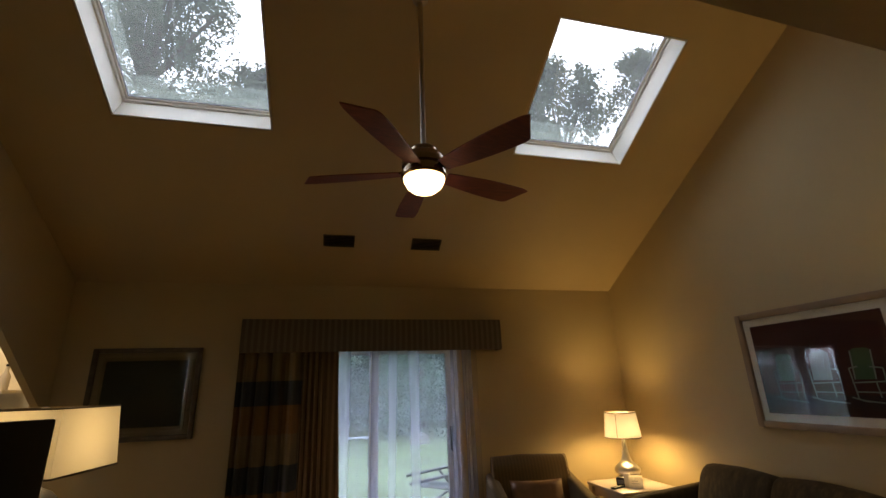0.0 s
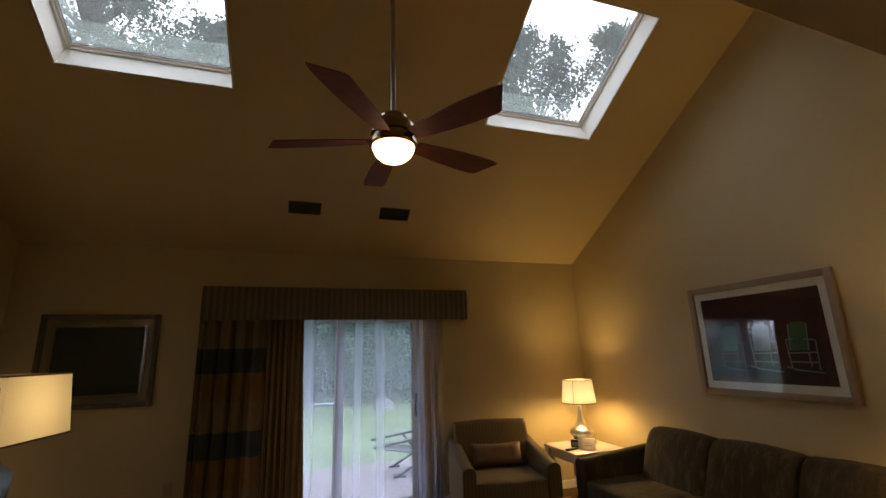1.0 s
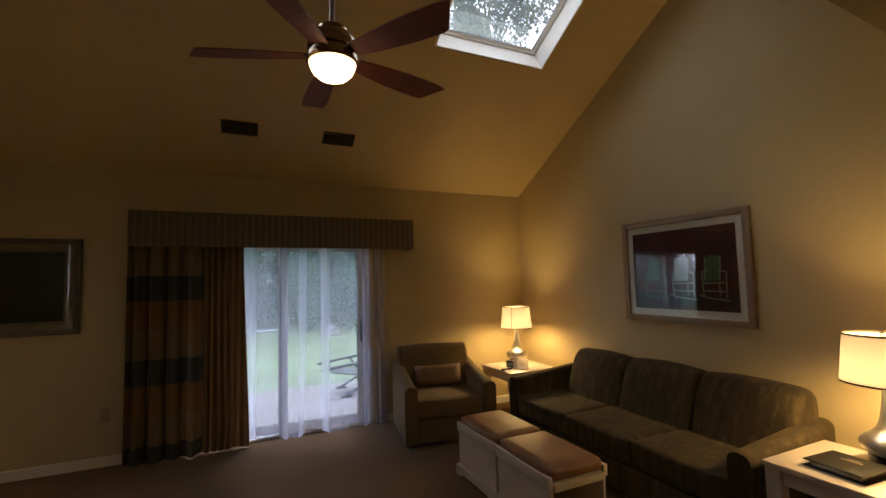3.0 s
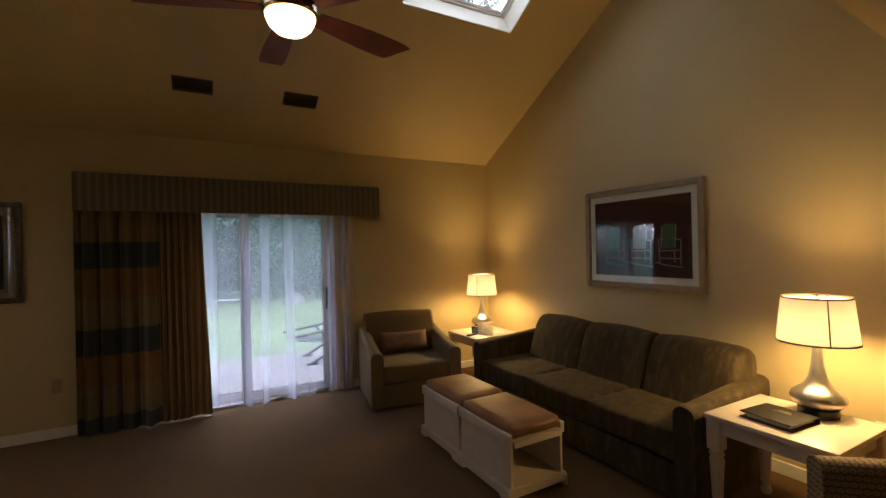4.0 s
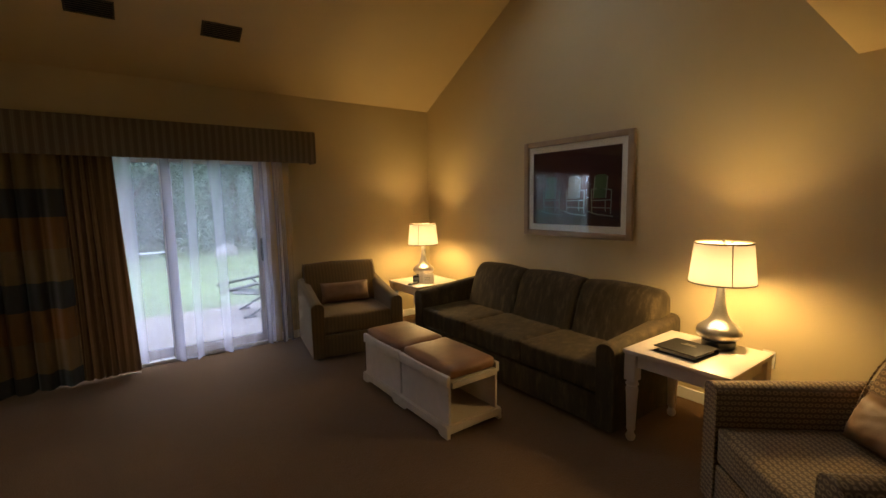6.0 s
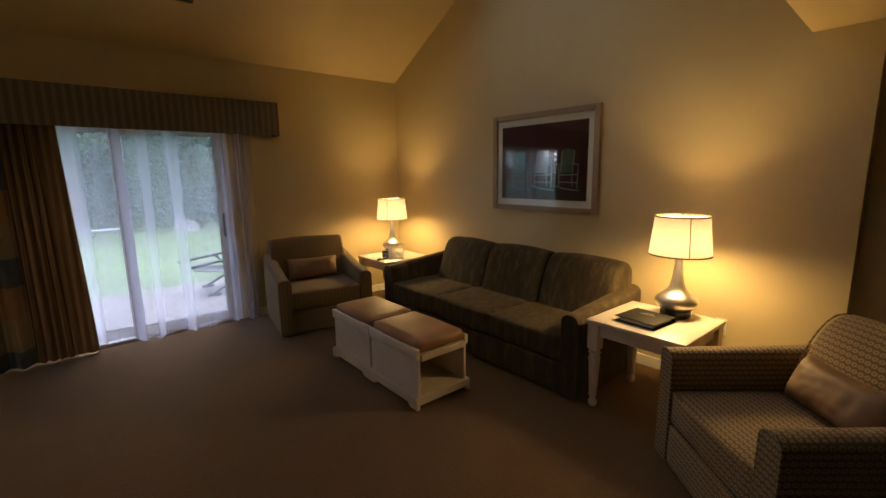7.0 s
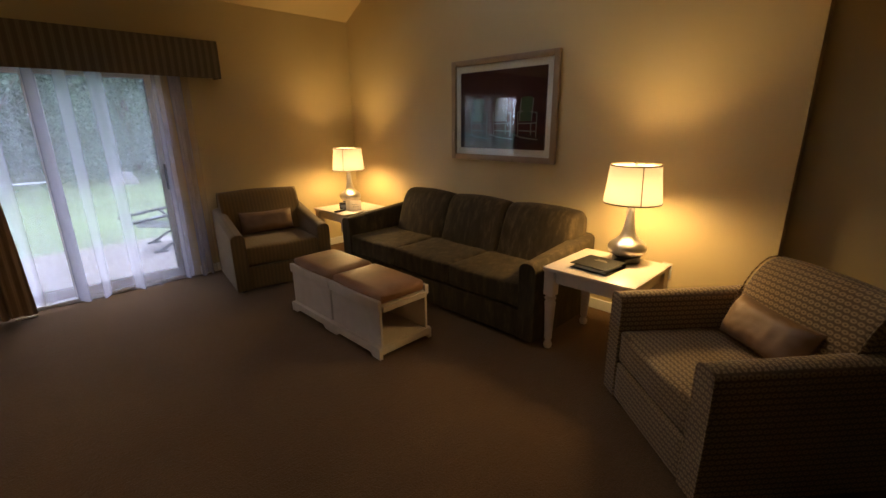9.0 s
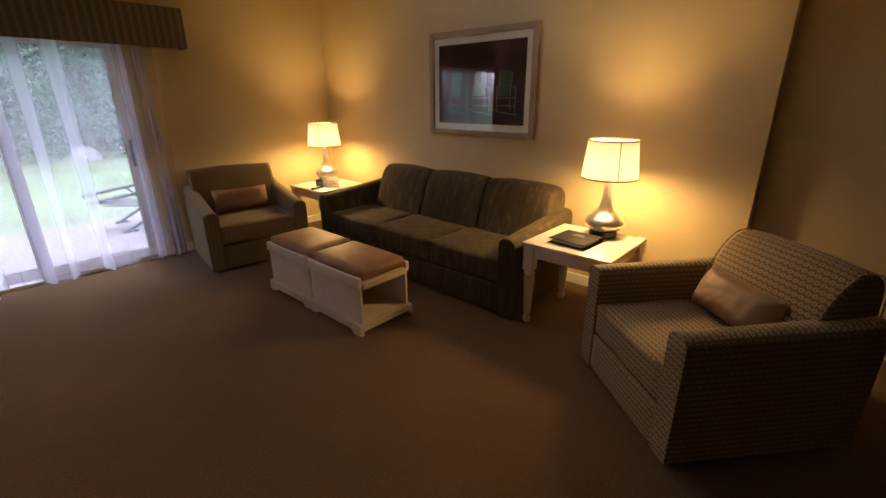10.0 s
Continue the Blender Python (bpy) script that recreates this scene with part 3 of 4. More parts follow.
def porch_print():
    p, iw, ih = picture("framed_print", 1.185, 0.91, -90, (0, -2.385, 1.633), "large champagne framed print of porch rocking chairs on red", FRAME_WOOD, 0.052)
    red = art_paint("print_red", (0.085, 0.02, 0.018), (0.03, 0.014, 0.016), 0.22)
    m = 0.06
    part("print", box(-iw + m, iw - m, -0.0185, -0.0145, -ih + m, ih - m), red, p, "dark red porch print")
    part("printed_floor", box(-iw + m, iw - m, -0.0195, -0.0186, -ih + m, -ih + m + 0.14), art_paint("print_floor", (0.035, 0.022, 0.03), (0.10, 0.035, 0.025), 0.16), p, "dark porch floor of the print")
    colors = ((0.10, 0.16, 0.13), (0.26, 0.28, 0.28), (0.075, 0.14, 0.06))
    frames = ((0.10, 0.14, 0.15), (0.30, 0.32, 0.34), (0.30, 0.33, 0.28))
    for k, (c, edge) in enumerate(zip(colors, frames)):
        x = -0.255 + 0.272 * k
        ink, line = plain("print_ink", c, 0.6), plain("print_line", edge, 0.6)
        back = prism([(x - 0.075, -0.10), (x + 0.05, -0.10), (x + 0.065, 0.085), (x + 0.04, 0.105), (x - 0.035, 0.105), (x - 0.06, 0.085)], 1, -0.0205, -0.0196)
        part("printed_chair", back, ink, p)
        legs = bmesh.new()

        def stroke(x0, z0, x1, z1, t=0.0045):
            d = Vector((x1 - x0, 0, z1 - z0)).normalized() * t
            join(legs, prism([(x + x0 - d.z, z0 + d.x), (x + x0 + d.z, z0 - d.x), (x + x1 + d.z, z1 - d.x), (x + x1 - d.z, z1 + d.x)], 1, -0.0215, -0.0206))
        for line_ends in ((-0.075, -0.10, -0.06, 0.09), (0.05, -0.10, 0.065, 0.09), (-0.095, -0.025, -0.04, -0.015), (0.03, -0.02, 0.105, -0.03), (0.105, -0.03, 0.10, -0.235), (-0.095, -0.025, -0.085, -0.225),
                          (-0.10, -0.12, 0.105, -0.115), (0.045, -0.12, 0.05, -0.215), (-0.07, -0.235, 0.125, -0.255), (-0.125, -0.215, -0.02, -0.245), (-0.085, -0.18, 0.10, -0.185)):
            stroke(*line_ends)
        part("printed_legs", legs, line, p)


porch_print()


def dark_print():
    p, iw, ih = picture("framed_print", 0.945, 0.845, 0, (-5.205, 0, 1.612), "dark framed seascape print behind glass", DARK_FRAME, 0.045, plain("taupe_mat", (0.26, 0.20, 0.13), 0.8), ACRYLIC)
    sea = art_paint("print_sea", (0.035, 0.042, 0.03), (0.014, 0.018, 0.015), 0.36)
    liner = plain("bronze_liner", (0.22, 0.165, 0.10), 0.8, 0.0, spec=0.1)
    for x0, x1, z0, z1 in ((-iw + 0.045, -iw + 0.075, -ih + 0.045, ih - 0.045), (iw - 0.075, iw - 0.045, -ih + 0.045, ih - 0.045), (-iw + 0.075, iw - 0.075, ih - 0.075, ih - 0.045), (-iw + 0.075, iw - 0.075, -ih + 0.045, -ih + 0.075)):
        part("liner", box(x0, x1, -0.021, -0.0145, z0, z1, 0.002, 1), liner, p, "bronze inner liner")
    part("print", box(-iw + 0.075, iw - 0.075, -0.0185, -0.0145, -ih + 0.075, ih - 0.075), sea, p, "murky grey green seascape")


dark_print()


def vent(x0, x1):
    y0, y1 = -0.535, -0.675
    v = thing("ceiling_vent", (x0, y0, slope(y0)), 0, "dark metal louvred air vent in the slope", "vent", "ceiling vents")
    v.matrix_world = pose(x0, y0, slope(y0), TILT, 0, 0)
    w, l = x1 - x0, (y0 - y1) * RUN
    for a, b, c, d in ((0, 0.014, -l, 0), (w - 0.014, w, -l, 0), (0.014, w - 0.014, -0.014, 0), (0.014, w - 0.014, -l, -l + 0.014)):
        part("frame", box(a, b, c, d, -0.012, 0.001, 0.002, 1), VENT_PAINT, v)
    part("backing", box(0.014, w - 0.014, -l + 0.014, -0.014, -0.003, 0.001), BLACK, v)
    for k in range(6):
        y = -0.02 - (l - 0.04) * (k + 0.5) / 6
        part("slat", moved(box(0.014, w - 0.014, -0.009, 0.009, -0.001, 0.001), pose(0, y, -0.008, 30)), VENT_PAINT, v)


vent(-3.61, -3.30)
vent(-2.71, -2.395)


def wall_outlet(place, turn, paint, label):
    o = thing("wall_outlet", place, turn, label, "outlet")
    part("plate", box(-0.035, 0.035, -0.007, 0, -0.058, 0.058, 0.003, 2), paint, o)
    for z in (-0.022, 0.022):
        part("socket", box(-0.016, 0.016, -0.010, -0.006, z - 0.014, z + 0.014, 0.004, 2), paint, o)


wall_outlet((-4.53, 0, 0.45), 0, ALMOND, "almond plastic wall outlet plate")
wall_outlet((0, -3.955, 0.46), -90, TRIM, "cream plastic wall outlet plate behind the end table")


def ceiling_fan():
    x, y, zb = -3.0, -2.70, 2.768
    top = slope(y)
    f = thing("ceiling_fan", (x, y, zb), 0, "five bladed cherry ceiling fan with a lit frosted bowl", "ceiling fan")
    part("canopy", lathe([(0.02, top - zb - 0.16), (0.05, top - zb - 0.14), (0.068, top - zb - 0.06), (0.07, top - zb + 0.03)]), NICKEL, f)
    part("downrod", rod((0, 0, 0.16), (0, 0, top - zb - 0.15), 0.016), NICKEL, f)
    part("motor", lathe([(0.018, 0.185), (0.03, 0.18), (0.034, 0.165), (0.068, 0.158), (0.078, 0.148), (0.080, 0.118), (0.108, 0.110), (0.124, 0.092), (0.130, 0.062), (0.130, 0.034), (0.116, 0.024), (0.116, 0.004), (0.134, -0.004), (0.136, -0.03), (0.126, -0.040)][::-1], 40), DARK_METAL, f, "dark bronze motor housing")
    part("light_bowl", lathe([(0.120, -0.040), (0.117, -0.056), (0.103, -0.086), (0.075, -0.112), (0.04, -0.128), (0.004, -0.133)][::-1], 40), BOWL, f, "lit frosted glass bowl")
    for k in range(5):
        a = radians(90 + 72 * k)
        m = Matrix.Rotation(a, 4, "Z") @ Matrix.Rotation(radians(-13), 4, "X")
        sect = []
        for u in range(15):
            s = u / 14
            r = 0.145 + 0.565 * s
            half = 0.047 + 0.036 * math.sin(min(1.0, s * 1.3) * math.pi / 2)
            tip = max(0.0, (s - 0.72) / 0.28)
            # the outer end is cut aslant, one edge running further out than the other
            lo, hi = r + 0.03 * tip, r - 0.05 * tip ** 1.5
            nip = 0.012 * max(0.0, (s - 0.92) / 0.08)
            sect.append([(lo, -half + nip, -0.003), (hi, half - nip, -0.003), (hi, half - nip, 0.004), (lo, -half + nip, 0.004)])
        part("blade", moved(loft(sect), m), BLADE, f)
        arm = box(0.11, 0.25, -0.02, 0.02, 0.004, 0.012, 0.003, 1)
        part("blade_arm", moved(arm, m), DARK_METAL, f)


ceiling_fan()


# ---- seating ----
def smooth_line(points, n):
    """n points along a smooth curve through the given ones, evenly by length."""
    p = np.asarray(points, float)
    q = np.vstack([2 * p[0] - p[1], p, 2 * p[-1] - p[-2]])
    dense = []
    for k in range(1, len(q) - 2):
        for t in np.linspace(0, 1, 16, endpoint=False):
            dense.append(0.5 * (2 * q[k] + (q[k + 1] - q[k - 1]) * t + (2 * q[k - 1] - 5 * q[k] + 4 * q[k + 1] - q[k + 2]) * t ** 2 + (3 * q[k] - q[k - 1] - 3 * q[k + 1] + q[k + 2]) * t ** 3))
    dense = np.array(dense + [p[-1]])
    run = np.concatenate([[0], np.cumsum(np.linalg.norm(np.diff(dense, axis=0), axis=1))])
    at = np.linspace(0, run[-1], n)
    return np.stack([np.interp(at, run, dense[:, 0]), np.interp(at, run, dense[:, 1])], 1), run[-1]


def padded_back(profile, x0, x1, round0, round1, crown, seed=0.0, cols=22, rows=26):
    """A stuffed back: a profile in y and z carried from x0 to x1, swollen between, its ends rounded. With UVs along the cloth."""
    line, length = smooth_line(profile, rows)
    along = np.gradient(line, axis=0)
    along /= np.linalg.norm(along, axis=1)[:, None]
    out = np.stack([-along[:, 1], along[:, 0]], 1)
    bm = bmesh.new()
    uv = bm.loops.layers.uv.new("uv")
    near = np.concatenate([np.linspace(0, 1, 7)[:-1] ** 1.6 * round0, np.linspace(round0, x1 - x0 - round1, cols), (x1 - x0) - np.linspace(1, 0, 7)[1:] ** 1.6 * round1])
    grid, coords = [], {}
    for d in near:
        u = 2 * d / (x1 - x0) - 1
        e = 0.0
        for dist, r in ((d, round0), (x1 - x0 - d, round1)):
            if dist < r:
                e += r * (1 - math.sqrt(max(0.0, 1 - (1 - dist / r) ** 2)))
        col = []
        for j, (p, n) in enumerate(zip(line, out)):
            w = j / (rows - 1)
            push = crown * (1 - u * u) * math.sin(math.pi * min(1, w * 1.15)) - e
            push += 0.004 * noise.noise(Vector((x0 + d, w * 2.2, seed)) * 5)
            v = bm.verts.new((x0 + d, p[0] + n[0] * push, p[1] + n[1] * push))
            coords[v] = (x0 + d, w * length)
            col.append(v)
        grid.append(col)
    for a, b in zip(grid, grid[1:]):
        for j in range(rows - 1):
            bm.faces.new((a[j], a[j + 1], b[j + 1], b[j]))
    for f in bm.faces:
        for lp in f.loops:
            lp[uv].uv = coords[lp.vert]
    for col in (grid[0][::-1], grid[-1]):
        f = bm.faces.new(col)
        for lp in f.loops:
            lp[uv].uv = (lp.vert.co.y, lp.vert.co.z)
    bmesh.ops.recalc_face_normals(bm, faces=bm.faces[:])
    return bm


def cord(points, r=0.005, seg=6):
    """Welting sewn along a line of points: one swept tube."""
    p = [Vector(q) for q in points]
    rows = []
    for k, q in enumerate(p):
        along = (p[min(k + 1, len(p) - 1)] - p[max(k - 1, 0)]).normalized()
        side = along.cross(Vector((0.31, 0.67, 0.21))).normalized()
        up = along.cross(side)
        rows.append([q + (side * math.cos(2 * math.pi * j / seg) + up * math.sin(2 * math.pi * j / seg)) * r for j in range(seg)])
    return loft(rows)


def seat_piece(name, place, turn, w, d, seats, cloth_mat, label, category, arm_front, arm_back, profile, span, arm_w=0.13, seat_z=0.44, uv=False, sweep=1.4, ends=(0.05, 0.05), crown=0.02):
    """A sofa or armchair that faces local -y: base, front panel, seat cushions, stuffed backs, sloping padded arms.
    profile: the back's outline as depth before the rear face and height."""
    s = thing(name, place, turn, label, category)
    yf, yb = -d / 2, d / 2
    inner = w / 2 - arm_w
    mid, hw = w / 2 - arm_w / 2, arm_w / 2
    made = []

    def section(h, grow):
        pts = [(hw - 0.004, 0.03), (hw, 0.30)]
        pts += [(hw * math.copysign(abs(math.cos(a)) ** 0.85, math.cos(a)), h - hw * 0.8 + hw * 0.8 * math.sin(a) ** 0.9) for a in (math.pi * q / 12 for q in range(13))]
        pts += [(-hw, 0.30), (-hw, 0.03)]
        return [(px * grow, 0.03 + (pz - 0.03) * (1 - (1 - grow) * 0.12)) for px, pz in pts]

    def top_at(t):
        return arm_front + (arm_back - arm_front) * t ** sweep

    for side in (-1, 1):
        rows = []
        for t, grow in [(0, 0.90), (0.004, 0.955), (0.012, 0.99)] + [(k / 14, 1.0) for k in range(1, 14)] + [(0.985, 1.0), (1.0, 0.93)]:
            puff = 1 + 0.02 * math.sin(math.pi * t)
            rows.append([(side * (mid + px * puff), yf + (d - 0.02) * t, pz) for px, pz in section(top_at(t), grow)])
        a = part("arm", loft(rows), cloth_mat, s)
        made.append(a)
        made.append(part("piping", cord([(side * (mid + px), yf + 0.003, pz) for px, pz in section(top_at(0), 0.965)]), cloth_mat, a))
    made.append(part("base", box(-inner + 0.001, inner - 0.001, yf + 0.04, yb - 0.05, 0.035, 0.26, 0.012, 2), cloth_mat, s))
    panel = part("front_panel", cushion(2 * inner - 0.002, 0.04, 0.214, 0.012, 0.004, 10, 0.0015), cloth_mat, s)
    panel.location = (0, yf + 0.024, 0.137)
    made.append(panel)
    made.append(part("back_frame", box(-w / 2 + arm_w + 0.002, w / 2 - arm_w - 0.002, yb - 0.12, yb - 0.012, 0.035, arm_back - 0.01, 0.02, 3), cloth_mat, s))
    cw = 2 * inner / seats
    deep = d - 0.20
    for k in range(seats):
        x = -inner + cw * (k + 0.5)
        c = part("seat_cushion", cushion(cw - 0.001, deep, 0.185, 0.024, 0.010, 16, 0.006, seed=k * 3.1, sag=0.006), cloth_mat, s)
        c.location = (x, yf + 0.004 + deep / 2, seat_z - 0.0925)
        made.append(c)
    lo, hi = span
    line = [(yb + y, z) for y, z in profile]
    cb = (hi - lo) / seats
    for k in range(seats):
        r0 = ends[0] if k == 0 else 0.04
        r1 = ends[1] if k == seats - 1 else 0.04
        x0, x1 = lo + cb * k + 0.001, lo + cb * (k + 1) - 0.001
        b = part("back_cushion", padded_back(line, x0, x1, r0, r1, crown, k * 5.7 + 1), cloth_mat, s)
        pts, _ = smooth_line(line, 22)
        for x, shown in ((x0 + 0.002, seats == 1), (x1 - 0.002, seats == 1)):
            if shown:
                made.append(part("piping", cord([(x, y, z) for y, z in pts], 0.004), cloth_mat, b))
    for sx in (-1, 1):
        for y in (yf + 0.07, yb - 0.07):
            part("foot", box(sx * (w / 2 - 0.07) - 0.025, sx * (w / 2 - 0.07) + 0.025, y - 0.025, y + 0.025, 0, 0.036, 0.004, 1), BLACK, s)
    if uv:
        for ob in made:
            box_uv(ob)
    return s


SOFA_BACK = [(-0.37, 0.40), (-0.315, 0.56), (-0.27, 0.69), (-0.225, 0.79), (-0.18, 0.838), (-0.125, 0.852), (-0.06, 0.835), (-0.02, 0.78), (-0.015, 0.60), (-0.015, 0.30)]
OVAL_BACK = [(-0.385, 0.40), (-0.315, 0.62), (-0.275, 0.72), (-0.23, 0.79), (-0.185, 0.832), (-0.13, 0.846), (-0.065, 0.825), (-0.022, 0.77), (-0.015, 0.60), (-0.015, 0.30)]
STRIPE_BACK = [(-0.30, 0.40), (-0.235, 0.60), (-0.18, 0.76), (-0.145, 0.83), (-0.10, 0.857), (-0.05, 0.85), (-0.015, 0.80), (-0.012, 0.60), (-0.012, 0.30)]
seat_piece("sofa", (-0.515, -2.265, 0), -90, 2.33, 0.87, 3, SOFA_CLOTH, "dark olive brown streaked three seat sofa", "sofa", 0.605, 0.675, SOFA_BACK, (-0.945, 1.105), 0.13, sweep=1.0, ends=(0.07, 0.06), crown=0.022)
seat_piece("armchair", (-1.476, -0.571, 0), -9.5, 0.925, 0.86, 1, OLIVE_CLOTH, "olive striped armchair beside the patio door", "armchair", 0.565, 0.70, STRIPE_BACK, (-0.40, 0.385), 0.12, sweep=1.2, ends=(0.03, 0.03), crown=0.012)
seat_piece("armchair", (-1.003, -4.641, 0), -131.3, 0.86, 0.93, 1, OVAL_CLOTH, "armchair in woven oval patterned olive fabric", "armchair", 0.635, 0.65, OVAL_BACK, (-0.29, 0.365), 0.115, uv=True, ends=(0.035, 0.03), crown=0.015)


def lumbar(name, place, turn, tilt, label, w=0.265, h=0.112):
    p = thing(name, place, turn, label, "pillow")
    nu, nv = 28, 16
    bm = bmesh.new()
    grid = {}
    for side in (-1, 1):
        for i in range(nu + 1):
            for j in range(nv + 1):
                u, v = 2 * i / nu - 1, 2 * j / nv - 1
                edge = i in (0, nu) or j in (0, nv)
                if edge and side == 1:
                    grid[side, i, j] = grid[-1, i, j]
                    continue
                fat = 0.078 * ((1 - u ** 4) * (1 - v ** 4)) ** 0.5
                pull = 0.005 * noise.noise(Vector((u * 5, v * 3, side * 2.0))) * (1 if edge else 1.4) + 0.004 * math.exp(-((u * 3) ** 2)) * math.sin(v * 6) * (not edge)
                x = w * u * (1 - 0.035 * (1 - v * v))
                z = h * v * (1 - 0.12 * (1 - u * u))
                grid[side, i, j] = bm.verts.new((x, side * fat + pull, z))
    for side in (-1, 1):
        for i in range(nu):
            for j in range(nv):
                q = [grid[side, i, j], grid[side, i + 1, j], grid[side, i + 1, j + 1], grid[side, i, j + 1]]
                bm.faces.new(q if side == -1 else q[::-1])
    ob = part("cover", moved(bm, pose(0, 0, 0.115, tilt)), PILLOW, p)
    for v in (-1, 1):
        edge = bmesh.new()
        for i in range(14):
            a, b = 2 * i / 14 - 1, 2 * (i + 1) / 14 - 1
            join(edge, rod((w * a, 0, h * v * (1 - 0.12 * (1 - a * a))), (w * b, 0, h * v * (1 - 0.12 * (1 - b * b))), 0.004, 6))
        part("seam", moved(edge, pose(0, 0, 0.115, tilt)), PILLOW, ob)


def on_seat(place, turn, lx, ly):
    c, s_ = math.cos(radians(turn)), math.sin(radians(turn))
    return (place[0] + c * lx - s_ * ly, place[1] + s_ * lx + c * ly, 0.445)


lumbar("lumbar_pillow", on_seat((-1.003, -4.641), -131.9, 0.005, 0.09), -131.9, -26, "bronze satin lumbar pillow on the oval armchair", 0.238, 0.115)
lumbar("lumbar_pillow", on_seat((-1.476, -0.571), -9.5, 0.0, 0.10), -9.5, -17, "bronze satin lumbar pillow on the striped armchair")


# ---- tables, lamps, ottoman ----
def end_table(x0, y0, label):
    w = 0.61
    t = thing("end_table", (x0 + w / 2, y0 + w / 2, 0), 0, label, "end table", "end tables")
    h = w / 2
    part("tabletop", box(-h, h, -h, h, 0.572, 0.60, 0.006, 2), WHITE_WOOD, t)
    i = h - 0.045
    for a, b, c, d in ((-i + 0.03, i - 0.03, -i - 0.01, -i + 0.01), (-i + 0.03, i - 0.03, i - 0.01, i + 0.01), (-i - 0.01, -i + 0.01, -i + 0.03, i - 0.03), (i - 0.01, i + 0.01, -i + 0.03, i - 0.03)):
        part("apron", box(a, b, c, d, 0.49, 0.572, 0.003, 1), WHITE_WOOD, t)
    prof = [(r * 1.25, z) for r, z in [(0.016, 0.0), (0.022, 0.012), (0.024, 0.03), (0.016, 0.05), (0.015, 0.06), (0.022, 0.075), (0.021, 0.1), (0.028, 0.30), (0.031, 0.34), (0.024, 0.36), (0.033, 0.375), (0.024, 0.39), (0.026, 0.40)]]
    for sx in (-1, 1):
        for sy in (-1, 1):
            leg = moved(lathe(prof, 16), Matrix.Translation((sx * i, sy * i, 0)))
            box(sx * i - 0.037, sx * i + 0.037, sy * i - 0.037, sy * i + 0.037, 0.40, 0.571, 0.004, 1, bm=leg)
            part("leg", leg, WHITE_WOOD, t)
    return t


end_table(-0.91, -4.07, "white painted square end table with turned legs")
end_table(-0.865, -1.0, "white painted square end table with turned legs")


def table_lamp(place, label):
    l = thing("table_lamp", (*place, 0.60), 0, label, "table lamp", "silver gourd lamps")
    part("stand", lathe([(0.088, 0), (0.092, 0.004), (0.092, 0.045), (0.084, 0.05)]), BLACK, l, "black round plinth")
    part("body", lathe([(0.085, 0.05), (0.110, 0.062), (0.124, 0.082), (0.127, 0.100), (0.119, 0.122), (0.098, 0.143), (0.073, 0.161), (0.054, 0.184), (0.043, 0.212), (0.035, 0.248), (0.029, 0.29), (0.024, 0.34), (0.021, 0.385)], 40), SILVER, l, "silver leaf gourd body")
    part("neck", lathe([(0.012, 0.37), (0.012, 0.43), (0.018, 0.435), (0.018, 0.47)], 16), NICKEL, l)
    sh = part("shade", lathe([(0.183, 0.405), (0.157, 0.655)], 48, close=False), SHADE, l, "glowing cream linen drum shade")
    for r, z in ((0.1845, 0.405), (0.1585, 0.649)):
        part("rim", lathe([(r, z), (r, z + 0.009), (r - 0.004, z + 0.009), (r - 0.004, z), (r, z)], 48, close=False), SHADE_TRIM, sh, "brown edge trim")
    seam_a = radians(-142)
    d0 = Vector((math.cos(seam_a), math.sin(seam_a), 0))
    part("seam", rod(d0 * 0.1845 + Vector((0, 0, 0.408)), d0 * 0.1585 + Vector((0, 0, 0.652)), 0.003, 6), SHADE_TRIM, sh)
    spider = bmesh.new()
    for k in range(3):
        a = 2 * math.pi * k / 3
        join(spider, rod((0, 0, 0.64), (0.156 * math.cos(a), 0.156 * math.sin(a), 0.648), 0.0025, 6))
    part("spider", spider, NICKEL, l)
    part("finial", lathe([(0.004, 0.638), (0.009, 0.65), (0.011, 0.66), (0.006, 0.668), (0.002, 0.672)], 12), NICKEL, l)


table_lamp(NEAR_LAMP, "silver gourd table lamp, lit, by the sofa")
table_lamp(FAR_LAMP, "silver gourd table lamp, lit, in the corner")

flex = thing("lamp_cord", (0, -3.955, 0), -90, "white lamp flex plugged into the wall outlet", "cord")
part("plug", box(-0.014, 0.014, -0.045, -0.011, 0.47, 0.495, 0.005, 2), TRIM, flex)
FLEX_RUN = [(0, -0.04, 0.482), (0, -0.058, 0.475), (-0.005, -0.068, 0.44), (-0.02, -0.075, 0.36), (-0.05, -0.10, 0.30), (-0.09, -0.15, 0.29), (-0.125, -0.22, 0.34), (-0.142, -0.275, 0.46), (-0.145, -0.285, 0.575), (-0.145, -0.29, 0.606), (-0.145, -0.305, 0.608), (-0.145, -0.34, 0.606)]
part("flex", cord(FLEX_RUN, 0.004), TRIM, flex)


